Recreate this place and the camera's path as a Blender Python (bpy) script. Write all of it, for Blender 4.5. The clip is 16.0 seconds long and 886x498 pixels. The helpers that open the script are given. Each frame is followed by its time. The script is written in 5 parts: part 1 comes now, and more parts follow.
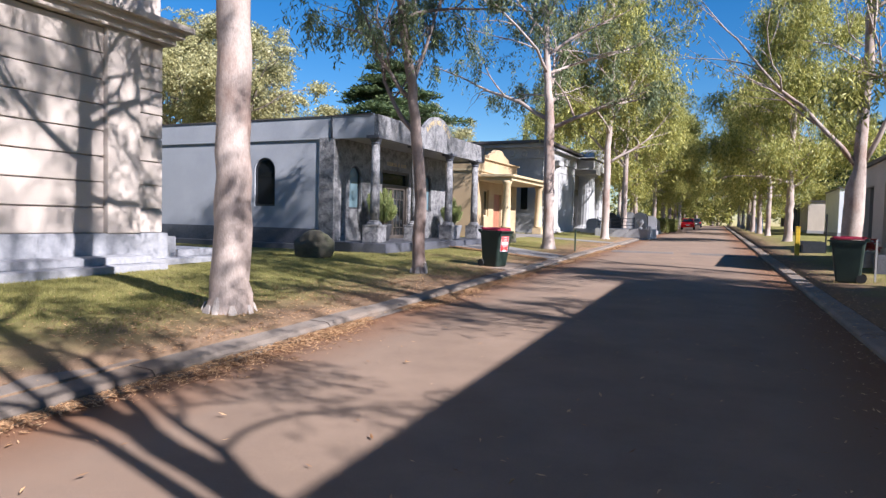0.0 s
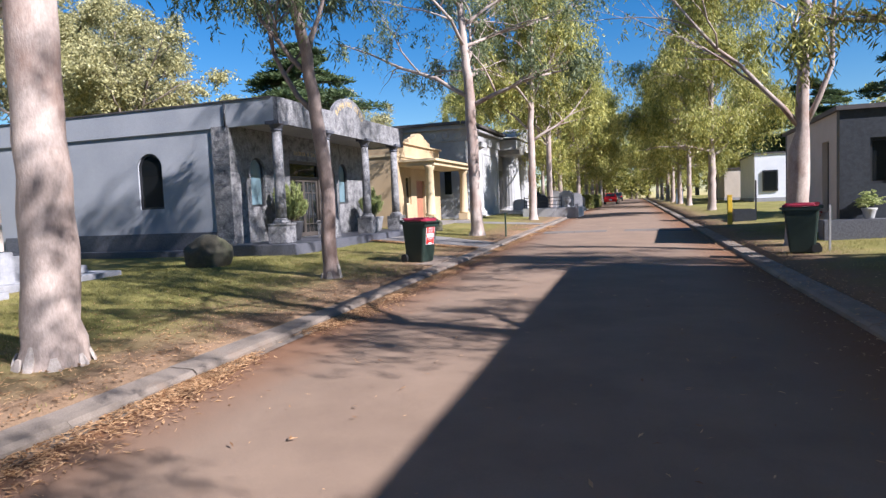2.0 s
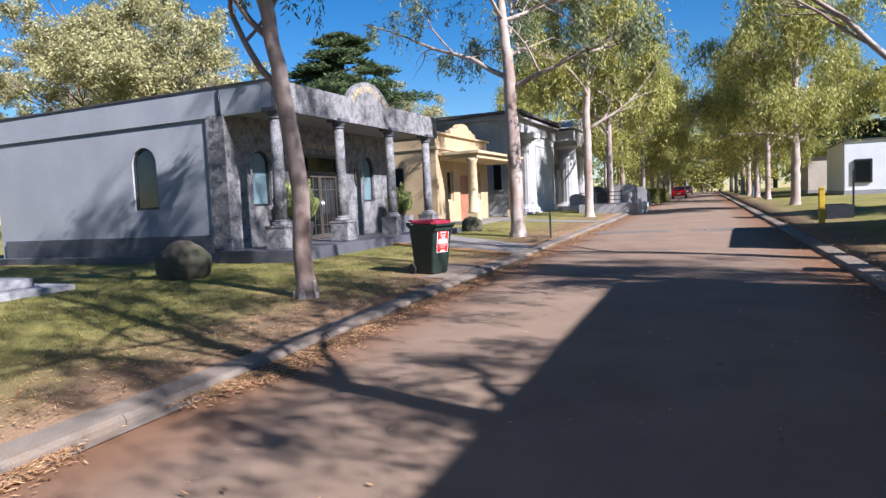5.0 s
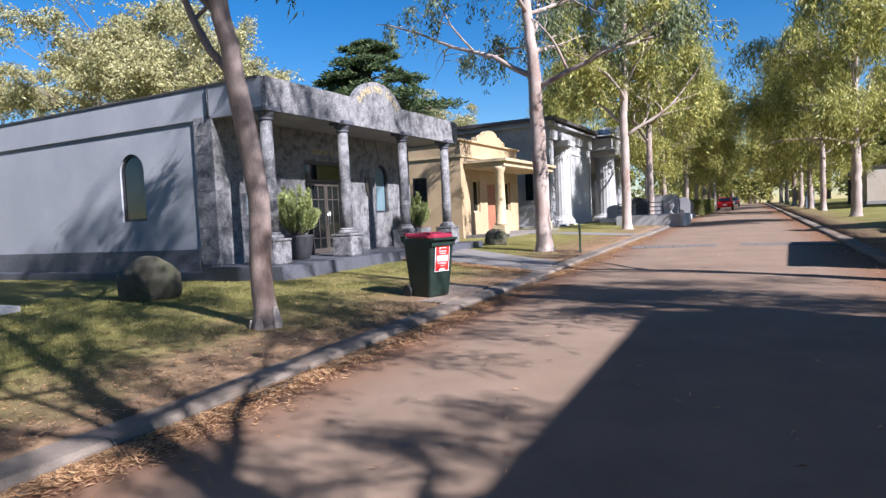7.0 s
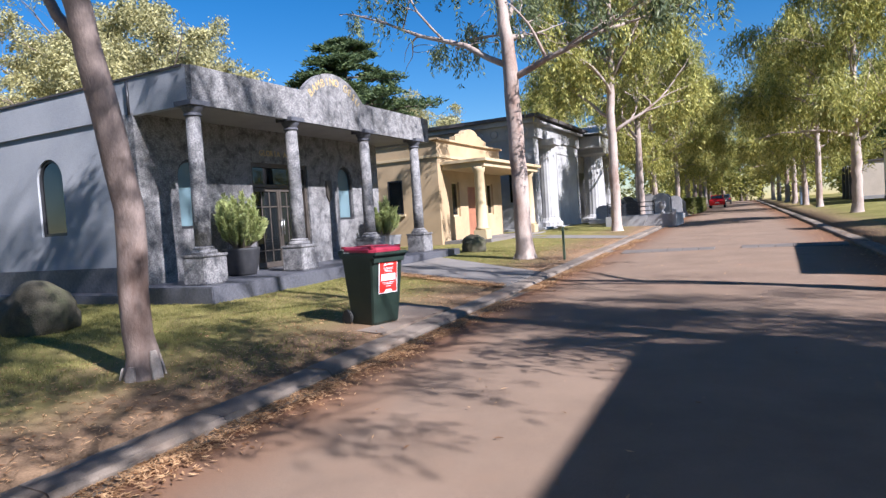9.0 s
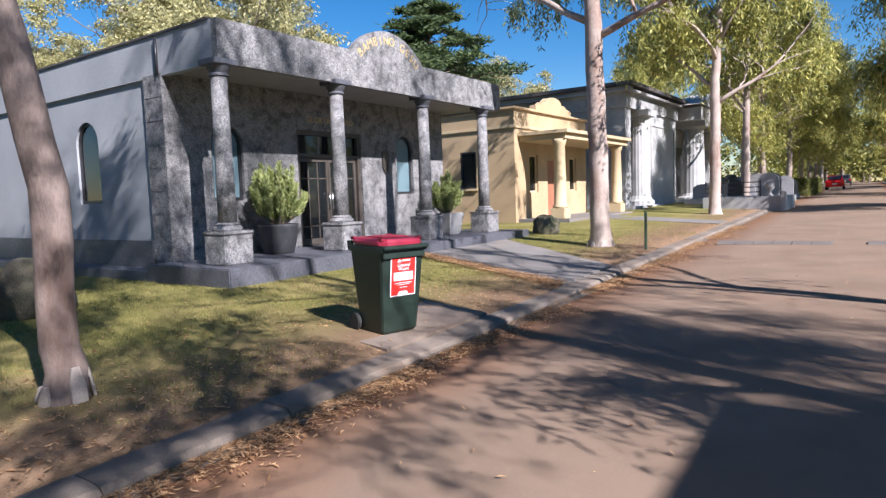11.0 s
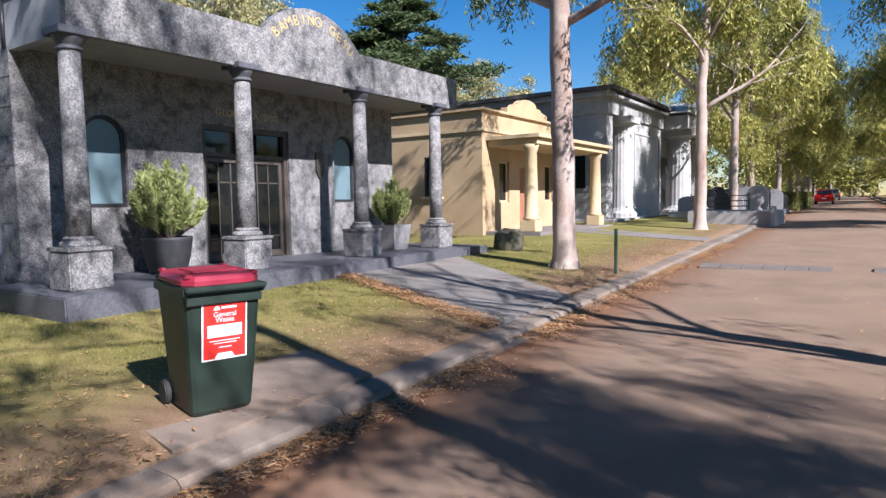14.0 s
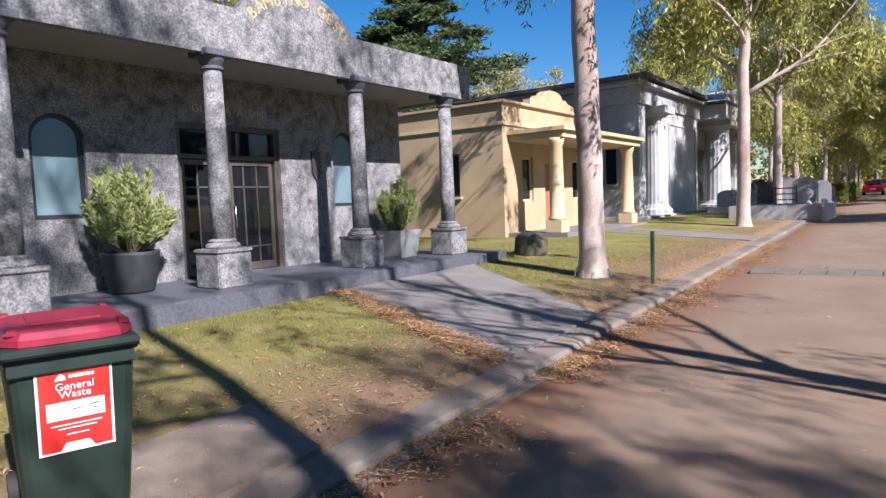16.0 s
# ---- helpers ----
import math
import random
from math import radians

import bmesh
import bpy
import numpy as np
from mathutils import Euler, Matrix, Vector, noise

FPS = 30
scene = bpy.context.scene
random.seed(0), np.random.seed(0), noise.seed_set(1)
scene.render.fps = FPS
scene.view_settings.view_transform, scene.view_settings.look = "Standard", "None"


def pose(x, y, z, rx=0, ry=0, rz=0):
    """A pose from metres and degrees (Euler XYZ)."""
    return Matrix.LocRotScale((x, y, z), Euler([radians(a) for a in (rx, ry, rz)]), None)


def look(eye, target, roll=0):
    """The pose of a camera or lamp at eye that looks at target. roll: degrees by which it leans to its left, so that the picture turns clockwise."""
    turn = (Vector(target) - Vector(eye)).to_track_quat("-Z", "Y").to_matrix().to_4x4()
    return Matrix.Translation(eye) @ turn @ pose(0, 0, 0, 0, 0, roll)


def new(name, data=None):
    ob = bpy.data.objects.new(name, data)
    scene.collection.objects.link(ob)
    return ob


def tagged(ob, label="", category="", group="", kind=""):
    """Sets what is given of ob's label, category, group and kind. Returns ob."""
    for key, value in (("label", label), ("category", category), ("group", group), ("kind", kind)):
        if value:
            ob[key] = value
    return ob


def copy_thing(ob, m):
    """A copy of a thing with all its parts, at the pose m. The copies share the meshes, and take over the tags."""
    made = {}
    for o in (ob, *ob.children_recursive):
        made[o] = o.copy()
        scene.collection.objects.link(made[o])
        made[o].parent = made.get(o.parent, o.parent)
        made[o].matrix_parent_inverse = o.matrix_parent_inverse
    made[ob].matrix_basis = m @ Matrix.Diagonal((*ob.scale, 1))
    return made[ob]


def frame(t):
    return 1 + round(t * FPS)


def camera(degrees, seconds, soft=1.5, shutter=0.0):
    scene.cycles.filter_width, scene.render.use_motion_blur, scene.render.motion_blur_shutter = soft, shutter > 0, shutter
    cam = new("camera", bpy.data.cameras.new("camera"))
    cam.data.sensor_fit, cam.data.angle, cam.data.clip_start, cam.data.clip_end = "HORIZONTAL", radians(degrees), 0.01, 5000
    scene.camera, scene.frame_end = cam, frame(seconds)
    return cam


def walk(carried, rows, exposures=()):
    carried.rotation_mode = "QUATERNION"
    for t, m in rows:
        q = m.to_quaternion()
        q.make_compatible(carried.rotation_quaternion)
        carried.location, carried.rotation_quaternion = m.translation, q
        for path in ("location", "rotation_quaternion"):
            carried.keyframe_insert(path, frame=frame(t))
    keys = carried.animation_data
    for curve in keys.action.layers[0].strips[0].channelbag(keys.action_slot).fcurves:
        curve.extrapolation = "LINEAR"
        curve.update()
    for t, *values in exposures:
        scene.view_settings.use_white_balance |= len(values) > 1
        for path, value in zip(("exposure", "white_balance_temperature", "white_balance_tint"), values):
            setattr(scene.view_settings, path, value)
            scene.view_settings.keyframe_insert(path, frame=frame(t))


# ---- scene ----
cam = camera(69.3, 16.0, 1.4)
PATH = [
    (0, (1.423, -1.295, 1.428), (0.578, 0.516, 1.337), 1.4),
    (0.5, (1.22, -0.802, 1.425), (0.431, 1.033, 1.332), -0.8),
    (1, (0.991, -0.309, 1.466), (0.237, 1.541, 1.362), -1.0),
    (1.5, (0.796, 0.253, 1.488), (0.17, 2.148, 1.362), -2.1),
    (2, (0.726, 0.815, 1.501), (0.089, 2.707, 1.369), -2.3),
    (2.5, (0.622, 1.376, 1.52), (-0.025, 3.264, 1.389), -1.7),
    (3, (0.709, 1.953, 1.536), (-0.013, 3.814, 1.402), -2.1),
    (3.2, (0.737, 2.172, 1.549), (-0.019, 4.019, 1.42), -1.6),
    (5.5, (0.652, 4.509, 1.529), (-0.184, 6.321, 1.387), -2.5),
    (6, (0.591, 5.037, 1.489), (-0.26, 6.842, 1.358), -1.7),
    (6.5, (0.53, 5.584, 1.49), (-0.342, 7.379, 1.362), -2.1),
    (7, (0.495, 6.11, 1.48), (-0.436, 7.877, 1.385), -2.7),
    (7.5, (0.384, 6.631, 1.444), (-0.539, 8.405, 1.389), -2.9),
    (8, (0.307, 7.134, 1.427), (-0.606, 8.913, 1.372), -4.1),
    (10.3, (-0.045, 9.564, 1.673), (-1.017, 11.304, 1.505), -1.9),
    (10.5, (-0.062, 9.751, 1.672), (-1.11, 11.446, 1.505), -2.4),
    (11, (-0.113, 10.197, 1.688), (-1.261, 11.826, 1.523), -2.0),
    (11.5, (-0.241, 10.636, 1.702), (-1.389, 12.266, 1.539), -0.8),
    (12, (-0.251, 11.085, 1.725), (-1.396, 12.716, 1.551), -1.1),
    (12.5, (-0.329, 11.502, 1.74), (-1.473, 13.134, 1.576), -0.7),
    (13, (-0.41, 11.917, 1.77), (-1.553, 13.551, 1.614), -1.9),
    (13.5, (-0.431, 12.323, 1.759), (-1.569, 13.962, 1.618), -1.1),
    (14, (-0.559, 12.786, 1.745), (-1.68, 14.436, 1.599), -0.9),
    (14.5, (-0.713, 13.218, 1.781), (-1.831, 14.869, 1.625), -1.2),
    (15, (-0.858, 13.627, 1.798), (-2.021, 15.247, 1.651), -1.3),
    (15.5, (-1.064, 14.017, 1.802), (-2.256, 15.617, 1.658), -1.6),
    (16, (-1.163, 14.402, 1.794), (-2.363, 15.995, 1.647), -2.1),
]
walk(cam, [(t, look(eye, target, roll)) for t, eye, target, roll in PATH],
     exposures=[(0, 1.36, 5700, 17), (8, 1.36, 5600, 17), (12, 1.32, 5800, 17), (16, 1.24, 5750, 17)])

# ------------------------------------------------------------ world and sun
SUN_DIR = Vector((0.94, -0.31, 0.74)).normalized()      # towards the sun
world = bpy.data.worlds.new("sky")
scene.world = world
world.use_nodes = True
wn = world.node_tree.nodes
sky = wn.new("ShaderNodeTexSky")
sky.sky_type = 'NISHITA'
sky.sun_disc = False
sky.sun_elevation = math.asin(SUN_DIR.z)
sky.sun_rotation = math.atan2(SUN_DIR.x, SUN_DIR.y)
sky.air_density, sky.dust_density, sky.ozone_density = 1.1, 0.0, 3.2
wn["Background"].inputs["Strength"].default_value = 0.046
deep = wn.new("ShaderNodeHueSaturation")
deep.inputs["Saturation"].default_value = 1.40
world.node_tree.links.new(sky.outputs[0], deep.inputs["Color"])
world.node_tree.links.new(deep.outputs[0], wn["Background"].inputs["Color"])
sun_data = bpy.data.lights.new("sun", 'SUN')
sun_data.energy, sun_data.angle, sun_data.color = 5.0, radians(0.53), (1.0, 0.93, 0.84)
sun = new("sun", sun_data)
sun.matrix_world = look(SUN_DIR * 60, (0, 0, 0))


# ------------------------------------------------------------ helpers
BASE = {}
rnd = random.Random(7)


def thing(name, at, label, category, group="", kind=""):
    ob = new(name)
    ob.location = at
    ob.empty_display_size = 0.2
    BASE[ob.name] = Vector(at)
    return tagged(ob, label, category, group, kind)


def mesh_from(name, bm, material, smooth=False):
    me = bpy.data.meshes.new(name)
    bm.normal_update()
    bm.to_mesh(me)
    bm.free()
    if material:
        me.materials.append(material)
    if smooth:
        me.polygons.foreach_set("use_smooth", [True] * len(me.polygons))
    return me


def part(name, bm, material, parent=None, label="", smooth=False, kind=""):
    """Link a bmesh, given in world metres, as one object under its thing or part."""
    base = BASE.get(parent.name, Vector()) if parent else Vector()
    bmesh.ops.translate(bm, verts=bm.verts, vec=-base)
    ob = new(name, mesh_from(name, bm, material, smooth))
    if parent:
        ob.parent = parent
        BASE[ob.name] = base
    return tagged(ob, label, kind=kind)


def part_pieces(name, bm, material, parent, label=""):
    """Link each separate solid of a bmesh as a part of its own."""
    bm.verts.index_update()
    seen = set()
    for seed_vert in list(bm.verts):
        if seed_vert in seen:
            continue
        stack, group = [seed_vert], []
        seen.add(seed_vert)
        while stack:
            v = stack.pop()
            group.append(v)
            for e in v.link_edges:
                w = e.other_vert(v)
                if w not in seen:
                    seen.add(w)
                    stack.append(w)
        piece, again = bmesh.new(), {}
        for v in group:
            again[v] = piece.verts.new(v.co)
        for f in {f for v in group for f in v.link_faces}:
            piece.faces.new([again[v] for v in f.verts])
        bmesh.ops.recalc_face_normals(piece, faces=piece.faces[:])
        part(name, piece, material, parent, label)
    bm.free()


def setting(name, bm, material, label, category="", smooth=False):
    ob = new(name, mesh_from(name, bm, material, smooth))
    BASE[ob.name] = Vector()
    return tagged(ob, label, category, kind="structure")


def box(bm, x0, x1, y0, y1, z0, z1, bevel=0.0):
    m = Matrix.LocRotScale(((x0 + x1) / 2, (y0 + y1) / 2, (z0 + z1) / 2), None, (abs(x1 - x0), abs(y1 - y0), abs(z1 - z0)))
    made = bmesh.ops.create_cube(bm, size=1, matrix=m)
    if bevel:
        edges = list({e for v in made["verts"] for e in v.link_edges})
        bmesh.ops.bevel(bm, geom=edges, offset=bevel, segments=2, affect='EDGES')
    return bm


def boxes(*rows, bevel=0.0):
    bm = bmesh.new()
    for r in rows:
        box(bm, *r, bevel=bevel)
    return bm


def prism(bm, outline, axis, a, b):
    """Extrude a 2D outline along x or y (axis) from a to b; outline holds (other, z)."""
    def at(p, d):
        return (d, p[0], p[1]) if axis == "x" else (p[0], d, p[1])
    lo = [bm.verts.new(at(p, a)) for p in outline]
    hi = [bm.verts.new(at(p, b)) for p in outline]
    n = len(outline)
    faces = [bm.faces.new(lo), bm.faces.new(hi[::-1])]
    for i in range(n):
        faces.append(bm.faces.new((lo[i], hi[i], hi[(i + 1) % n], lo[(i + 1) % n])))
    bmesh.ops.recalc_face_normals(bm, faces=faces)
    return bm


def lathe(bm, profile, at, segs=24, flute=0.0):
    """Turn (radius, height) rows round a standing axis."""
    rings = []
    for r, z in profile:
        ring = []
        for i in range(segs):
            rr = r * (1 - flute * (i % 2))
            a = 2 * math.pi * i / segs
            ring.append(bm.verts.new((at[0] + rr * math.cos(a), at[1] + rr * math.sin(a), at[2] + z)))
        rings.append(ring)
    for lo, hi in zip(rings, rings[1:]):
        for i in range(segs):
            j = (i + 1) % segs
            bm.faces.new((lo[i], lo[j], hi[j], hi[i]))
    bm.faces.new(rings[0][::-1])
    bm.faces.new(rings[-1])
    return bm


def tube(bm, pts, radii, segs=8, wobble=0.0):
    """A tapered limb through points."""
    rings = []
    n = len(pts)
    side = Vector((1, 0, 0))
    for k, p in enumerate(pts):
        p = Vector(p)
        d = (Vector(pts[min(k + 1, n - 1)]) - Vector(pts[max(k - 1, 0)])).normalized()
        side = (side - d * side.dot(d))
        side = side.normalized() if side.length > 1e-4 else d.orthogonal().normalized()
        up = d.cross(side)
        ring = []
        for i in range(segs):
            a = 2 * math.pi * i / segs
            r = radii[k] * (1 + wobble * noise.noise(p * 2.3 + Vector((math.cos(a), math.sin(a), 0))))
            ring.append(bm.verts.new(p + side * (r * math.cos(a)) + up * (r * math.sin(a))))
        rings.append(ring)
    for lo, hi in zip(rings, rings[1:]):
        for i in range(segs):
            j = (i + 1) % segs
            bm.faces.new((lo[i], lo[j], hi[j], hi[i]))
    bm.faces.new(rings[0][::-1])
    bm.faces.new(rings[-1])
    return bm


def arch_outline(y0, y1, z0, z1):
    """A round-headed opening as (y, z) rows."""
    r = (y1 - y0) / 2
    c = (y0 + y1) / 2
    return [(y0, z0), (y1, z0)] + [(c + r * math.cos(math.pi * k / 14), z1 - r + r * math.sin(math.pi * k / 14)) for k in range(15)]


def arch_wall(bm, axis, a, b, u0, u1, z0, z1, openings):
    """A wall from u0 to u1 with round-headed or square openings (u0, u1, z0, z1, round)."""
    def slab(ua, ub, za, zb):
        if axis == "x":
            box(bm, a, b, ua, ub, za, zb)
        else:
            box(bm, ua, ub, a, b, za, zb)
    edge = u0
    for oa, ob_, za, zb, rounded in sorted(openings):
        slab(edge, oa, z0, z1)
        if za > z0 + 1e-3:
            slab(oa, ob_, z0, za)
        if rounded:
            r = (ob_ - oa) / 2
            c = (oa + ob_) / 2
            arc = [(c + r * math.cos(math.pi * k / 14), zb - r + r * math.sin(math.pi * k / 14)) for k in range(15)]
            right = [(ob_, z1)] + [(c, z1)] + arc[7::-1]
            left = [(c, z1), (oa, z1)] + arc[14:6:-1]
            prism(bm, right, axis, a, b)
            prism(bm, left, axis, a, b)
        else:
            slab(oa, ob_, zb, z1)
        edge = ob_
    slab(edge, u1, z0, z1)
    return bm


def letters(name, text, size, m, material, parent, label="", depth=0.006):
    cu = bpy.data.curves.new(name, 'FONT')
    cu.body, cu.size, cu.extrude, cu.align_x = text, size, depth, 'CENTER'
    tmp = bpy.data.objects.new("tmp", cu)
    scene.collection.objects.link(tmp)
    me = bpy.data.meshes.new_from_object(tmp.evaluated_get(bpy.context.evaluated_depsgraph_get()))
    bpy.data.objects.remove(tmp)
    me.transform(m)
    me.transform(Matrix.Translation(-BASE.get(parent.name, Vector())))
    me.materials.clear()
    me.materials.append(material)
    ob = new(name, me)
    ob.parent = parent
    BASE[ob.name] = BASE.get(parent.name, Vector())
    return tagged(ob, label)


# ------------------------------------------------------------ the lie of the land
SLOPE, SKEW = 0.012, -0.038


def road_left(y):
    return -3.42 + SKEW * y


def road_right(y):
    return 3.25 + SKEW * y


def gz(y):
    """Height of the road surface."""
    return SLOPE * (max(-60.0, min(140.0, y)) - 16)


def top(x, y):
    """Height of the lawn or verge."""
    side = max(road_left(y) - x, x - road_right(y), 0.0)
    return gz(y) + 0.10 + min(0.17, 0.035 * side)


# ------------------------------------------------------------ materials
def material(name, dark, light, scale=4.0, fine=60.0, rough=0.8, bump=0.3, metal=0.0, spread=(0.35, 0.65), blotch=None, stain=0.0,
             sheen=0.5, random_tone=0.0, stretch=(1, 1, 1), verge=None, spots=None, spot_scale=40.0, translucent=0.0):
    """Two scales of noise between two colours, fine relief, optional blotches of a third colour and speckle."""
    m = bpy.data.materials.new(name)
    m.use_nodes = True
    nt = m.node_tree
    n, l = nt.nodes, nt.links
    bsdf = n["Principled BSDF"]
    geo = n.new("ShaderNodeNewGeometry")
    mp = n.new("ShaderNodeMapping")
    mp.inputs["Scale"].default_value = stretch
    l.new(geo.outputs["Position"], mp.inputs["Vector"])

    def noise_at(s, detail=6.0, roughness=0.6):
        t = n.new("ShaderNodeTexNoise")
        t.inputs["Scale"].default_value, t.inputs["Detail"].default_value, t.inputs["Roughness"].default_value = s, detail, roughness
        l.new(mp.outputs[0], t.inputs["Vector"])
        return t

    def mix(fac, a, b):
        x = n.new("ShaderNodeMix")
        x.data_type = 'RGBA'
        for sock, v in ((x.inputs[0], fac), (x.inputs[6], a), (x.inputs[7], b)):
            if isinstance(v, (int, float)):
                sock.default_value = v
            elif isinstance(v, tuple):
                sock.default_value = (*v[:3], 1)
            else:
                l.new(v, sock)
        return x.outputs[2]

    def ramp(src, lo, hi):
        r = n.new("ShaderNodeMapRange")
        r.inputs[1].default_value, r.inputs[2].default_value = lo, hi
        l.new(src, r.inputs[0])
        return r.outputs[0]

    big, small = noise_at(scale), noise_at(fine, 3.0)
    colour = mix(ramp(big.outputs[0], *spread), dark, light)
    grain = mix(ramp(small.outputs[0], 0.3, 0.7), tuple(c * 0.72 for c in dark), tuple(min(1, c * 1.18) for c in light))
    colour = mix(0.35, colour, grain)
    if blotch:
        b = noise_at(scale * 0.37, 8.0, 0.7)
        colour = mix(ramp(b.outputs[0], 0.52, 0.66), colour, blotch)
    if spots:
        v = n.new("ShaderNodeTexVoronoi")
        v.inputs["Scale"].default_value = spot_scale
        l.new(mp.outputs[0], v.inputs["Vector"])
        colour = mix(ramp(v.outputs["Distance"], 0.34, 0.22), colour, spots)
    if stain:
        s = noise_at(scale * 0.15, 5.0)
        colour = mix(ramp(s.outputs[0], 0.45, 0.75), colour, tuple(c * (1 - stain) for c in dark))
    if verge:
        # a band along the road's edges, ragged by noise: (colour, inner, outer, raggedness)
        tone, inner, outer, ragged = verge
        sep = n.new("ShaderNodeSeparateXYZ")
        l.new(geo.outputs["Position"], sep.inputs[0])

        def calc(op, a, b=0.0):
            c = n.new("ShaderNodeMath")
            c.operation = op
            for sock, v in zip(c.inputs, (a, b)):
                if isinstance(v, (int, float)):
                    sock.default_value = v
                else:
                    l.new(v, sock)
            return c.outputs[0]
        centre = calc('MULTIPLY', sep.outputs[1], -SKEW)
        off = calc('SUBTRACT', calc('ABSOLUTE', calc('ADD', calc('ADD', sep.outputs[0], centre), 0.085)), 3.335)
        rag = noise_at(0.9, 6.0, 0.65)
        off = calc('ADD', off, calc('MULTIPLY', calc('SUBTRACT', rag.outputs[0], 0.5), ragged))
        colour = mix(ramp(off, outer, inner), colour, mix(ramp(small.outputs[0], 0.3, 0.7), tuple(c * 0.6 for c in tone), tone))
    if random_tone:
        info = n.new("ShaderNodeObjectInfo")
        rr = n.new("ShaderNodeMapRange")
        rr.inputs[3].default_value, rr.inputs[4].default_value = 1 - random_tone, 1 + random_tone
        l.new(info.outputs["Random"], rr.inputs[0])
        hsv = n.new("ShaderNodeHueSaturation")
        l.new(rr.outputs[0], hsv.inputs["Value"])
        l.new(colour, hsv.inputs["Color"])
        colour = hsv.outputs[0]
    l.new(colour, bsdf.inputs["Base Color"])
    bsdf.inputs["Roughness"].default_value, bsdf.inputs["Metallic"].default_value = rough, metal
    bsdf.inputs["Specular IOR Level"].default_value = sheen
    if bump:
        bp = n.new("ShaderNodeBump")
        bp.inputs["Strength"].default_value, bp.inputs["Distance"].default_value = bump, 0.02
        l.new(small.outputs[0], bp.inputs["Height"])
        l.new(bp.outputs[0], bsdf.inputs["Normal"])
    if translucent:
        tr = n.new("ShaderNodeBsdfTranslucent")
        l.new(colour, tr.inputs["Color"])
        ms = n.new("ShaderNodeMixShader")
        ms.inputs[0].default_value = translucent
        l.new(bsdf.outputs[0], ms.inputs[1])
        l.new(tr.outputs[0], ms.inputs[2])
        l.new(ms.outputs[0], n["Material Output"].inputs["Surface"])
    return m


def leaf_material(name, dark, light, gloss=0.5):
    """Leaves: each island its own tone, light coming through."""
    m = bpy.data.materials.new(name)
    m.use_nodes = True
    n, l = m.node_tree.nodes, m.node_tree.links
    geo = n.new("ShaderNodeNewGeometry")
    x = n.new("ShaderNodeMix")
    x.data_type = 'RGBA'
    x.inputs[6].default_value, x.inputs[7].default_value = (*dark, 1), (*light, 1)
    l.new(geo.outputs["Random Per Island"], x.inputs[0])
    b = n["Principled BSDF"]
    l.new(x.outputs[2], b.inputs["Base Color"])
    b.inputs["Roughness"].default_value, b.inputs["Specular IOR Level"].default_value = gloss, 0.4
    t = n.new("ShaderNodeBsdfTranslucent")
    l.new(x.outputs[2], t.inputs["Color"])
    ms = n.new("ShaderNodeMixShader")
    ms.inputs[0].default_value = 0.36
    l.new(b.outputs[0], ms.inputs[1])
    l.new(t.outputs[0], ms.inputs[2])
    l.new(ms.outputs[0], n["Material Output"].inputs["Surface"])
    return m


def glass_material(name, tint, rough=0.03):
    m = bpy.data.materials.new(name)
    m.use_nodes = True
    b = m.node_tree.nodes["Principled BSDF"]
    b.inputs["Base Color"].default_value = (*tint, 1)
    b.inputs["Roughness"].default_value, b.inputs["IOR"].default_value = rough, 1.5
    b.inputs["Transmission Weight"].default_value = 0.35
    b.inputs["Specular IOR Level"].default_value = 0.6
    return m


ASPHALT = material("asphalt", (0.177, 0.125, 0.09), (0.252, 0.18, 0.129), 0.9, 160, 0.92, 0.35, sheen=0.15, blotch=(0.228, 0.155, 0.108), verge=((0.215, 0.112, 0.062), -0.2, -1.25, 1.2))
SEAL = material("old_seal", (0.10, 0.085, 0.075), (0.16, 0.135, 0.115), 1.5, 120, 0.9, 0.4)
CONCRETE = material("kerb_concrete", (0.165, 0.135, 0.108), (0.255, 0.21, 0.17), 1.6, 70, 0.9, 0.45, sheen=0.2, blotch=(0.17, 0.112, 0.075), stain=0.25, random_tone=0.10)
PATHSTONE = material("path_concrete", (0.15, 0.138, 0.128), (0.225, 0.205, 0.187), 1.2, 90, 0.9, 0.35, blotch=(0.2, 0.165, 0.13), stain=0.2)
APRON = material("stained_concrete", (0.19, 0.145, 0.11), (0.27, 0.215, 0.17), 1.1, 70, 0.9, 0.4, blotch=(0.16, 0.105, 0.07), stain=0.3)
LAWN = material("dry_lawn", (0.11, 0.11, 0.03), (0.24, 0.21, 0.07), 0.55, 55, 0.95, 0.8, blotch=(0.27, 0.21, 0.09), sheen=0.1, verge=((0.24, 0.158, 0.098), 0.7, 2.8, 3.2))
SOIL = material("leafy_soil", (0.10, 0.055, 0.028), (0.23, 0.135, 0.07), 1.3, 60, 0.95, 0.8, blotch=(0.28, 0.19, 0.11), sheen=0.1)
GRANITE = material("rough_granite", (0.042, 0.042, 0.048), (0.40, 0.385, 0.375), 34.0, 130, 0.72, 0.5, spread=(0.36, 0.62), blotch=(0.14, 0.14, 0.15), stain=0.2)
GRANITE_DARK = material("dark_granite", (0.05, 0.052, 0.063), (0.12, 0.122, 0.14), 20.0, 80, 0.5, 0.2)
RENDER = material("grey_render", (0.30, 0.315, 0.34), (0.39, 0.40, 0.42), 0.7, 45, 0.85, 0.12, stain=0.10)
CONCRETE_PALE = material("soffit_concrete", (0.26, 0.247, 0.24), (0.34, 0.325, 0.312), 1.0, 40, 0.85, 0.1)
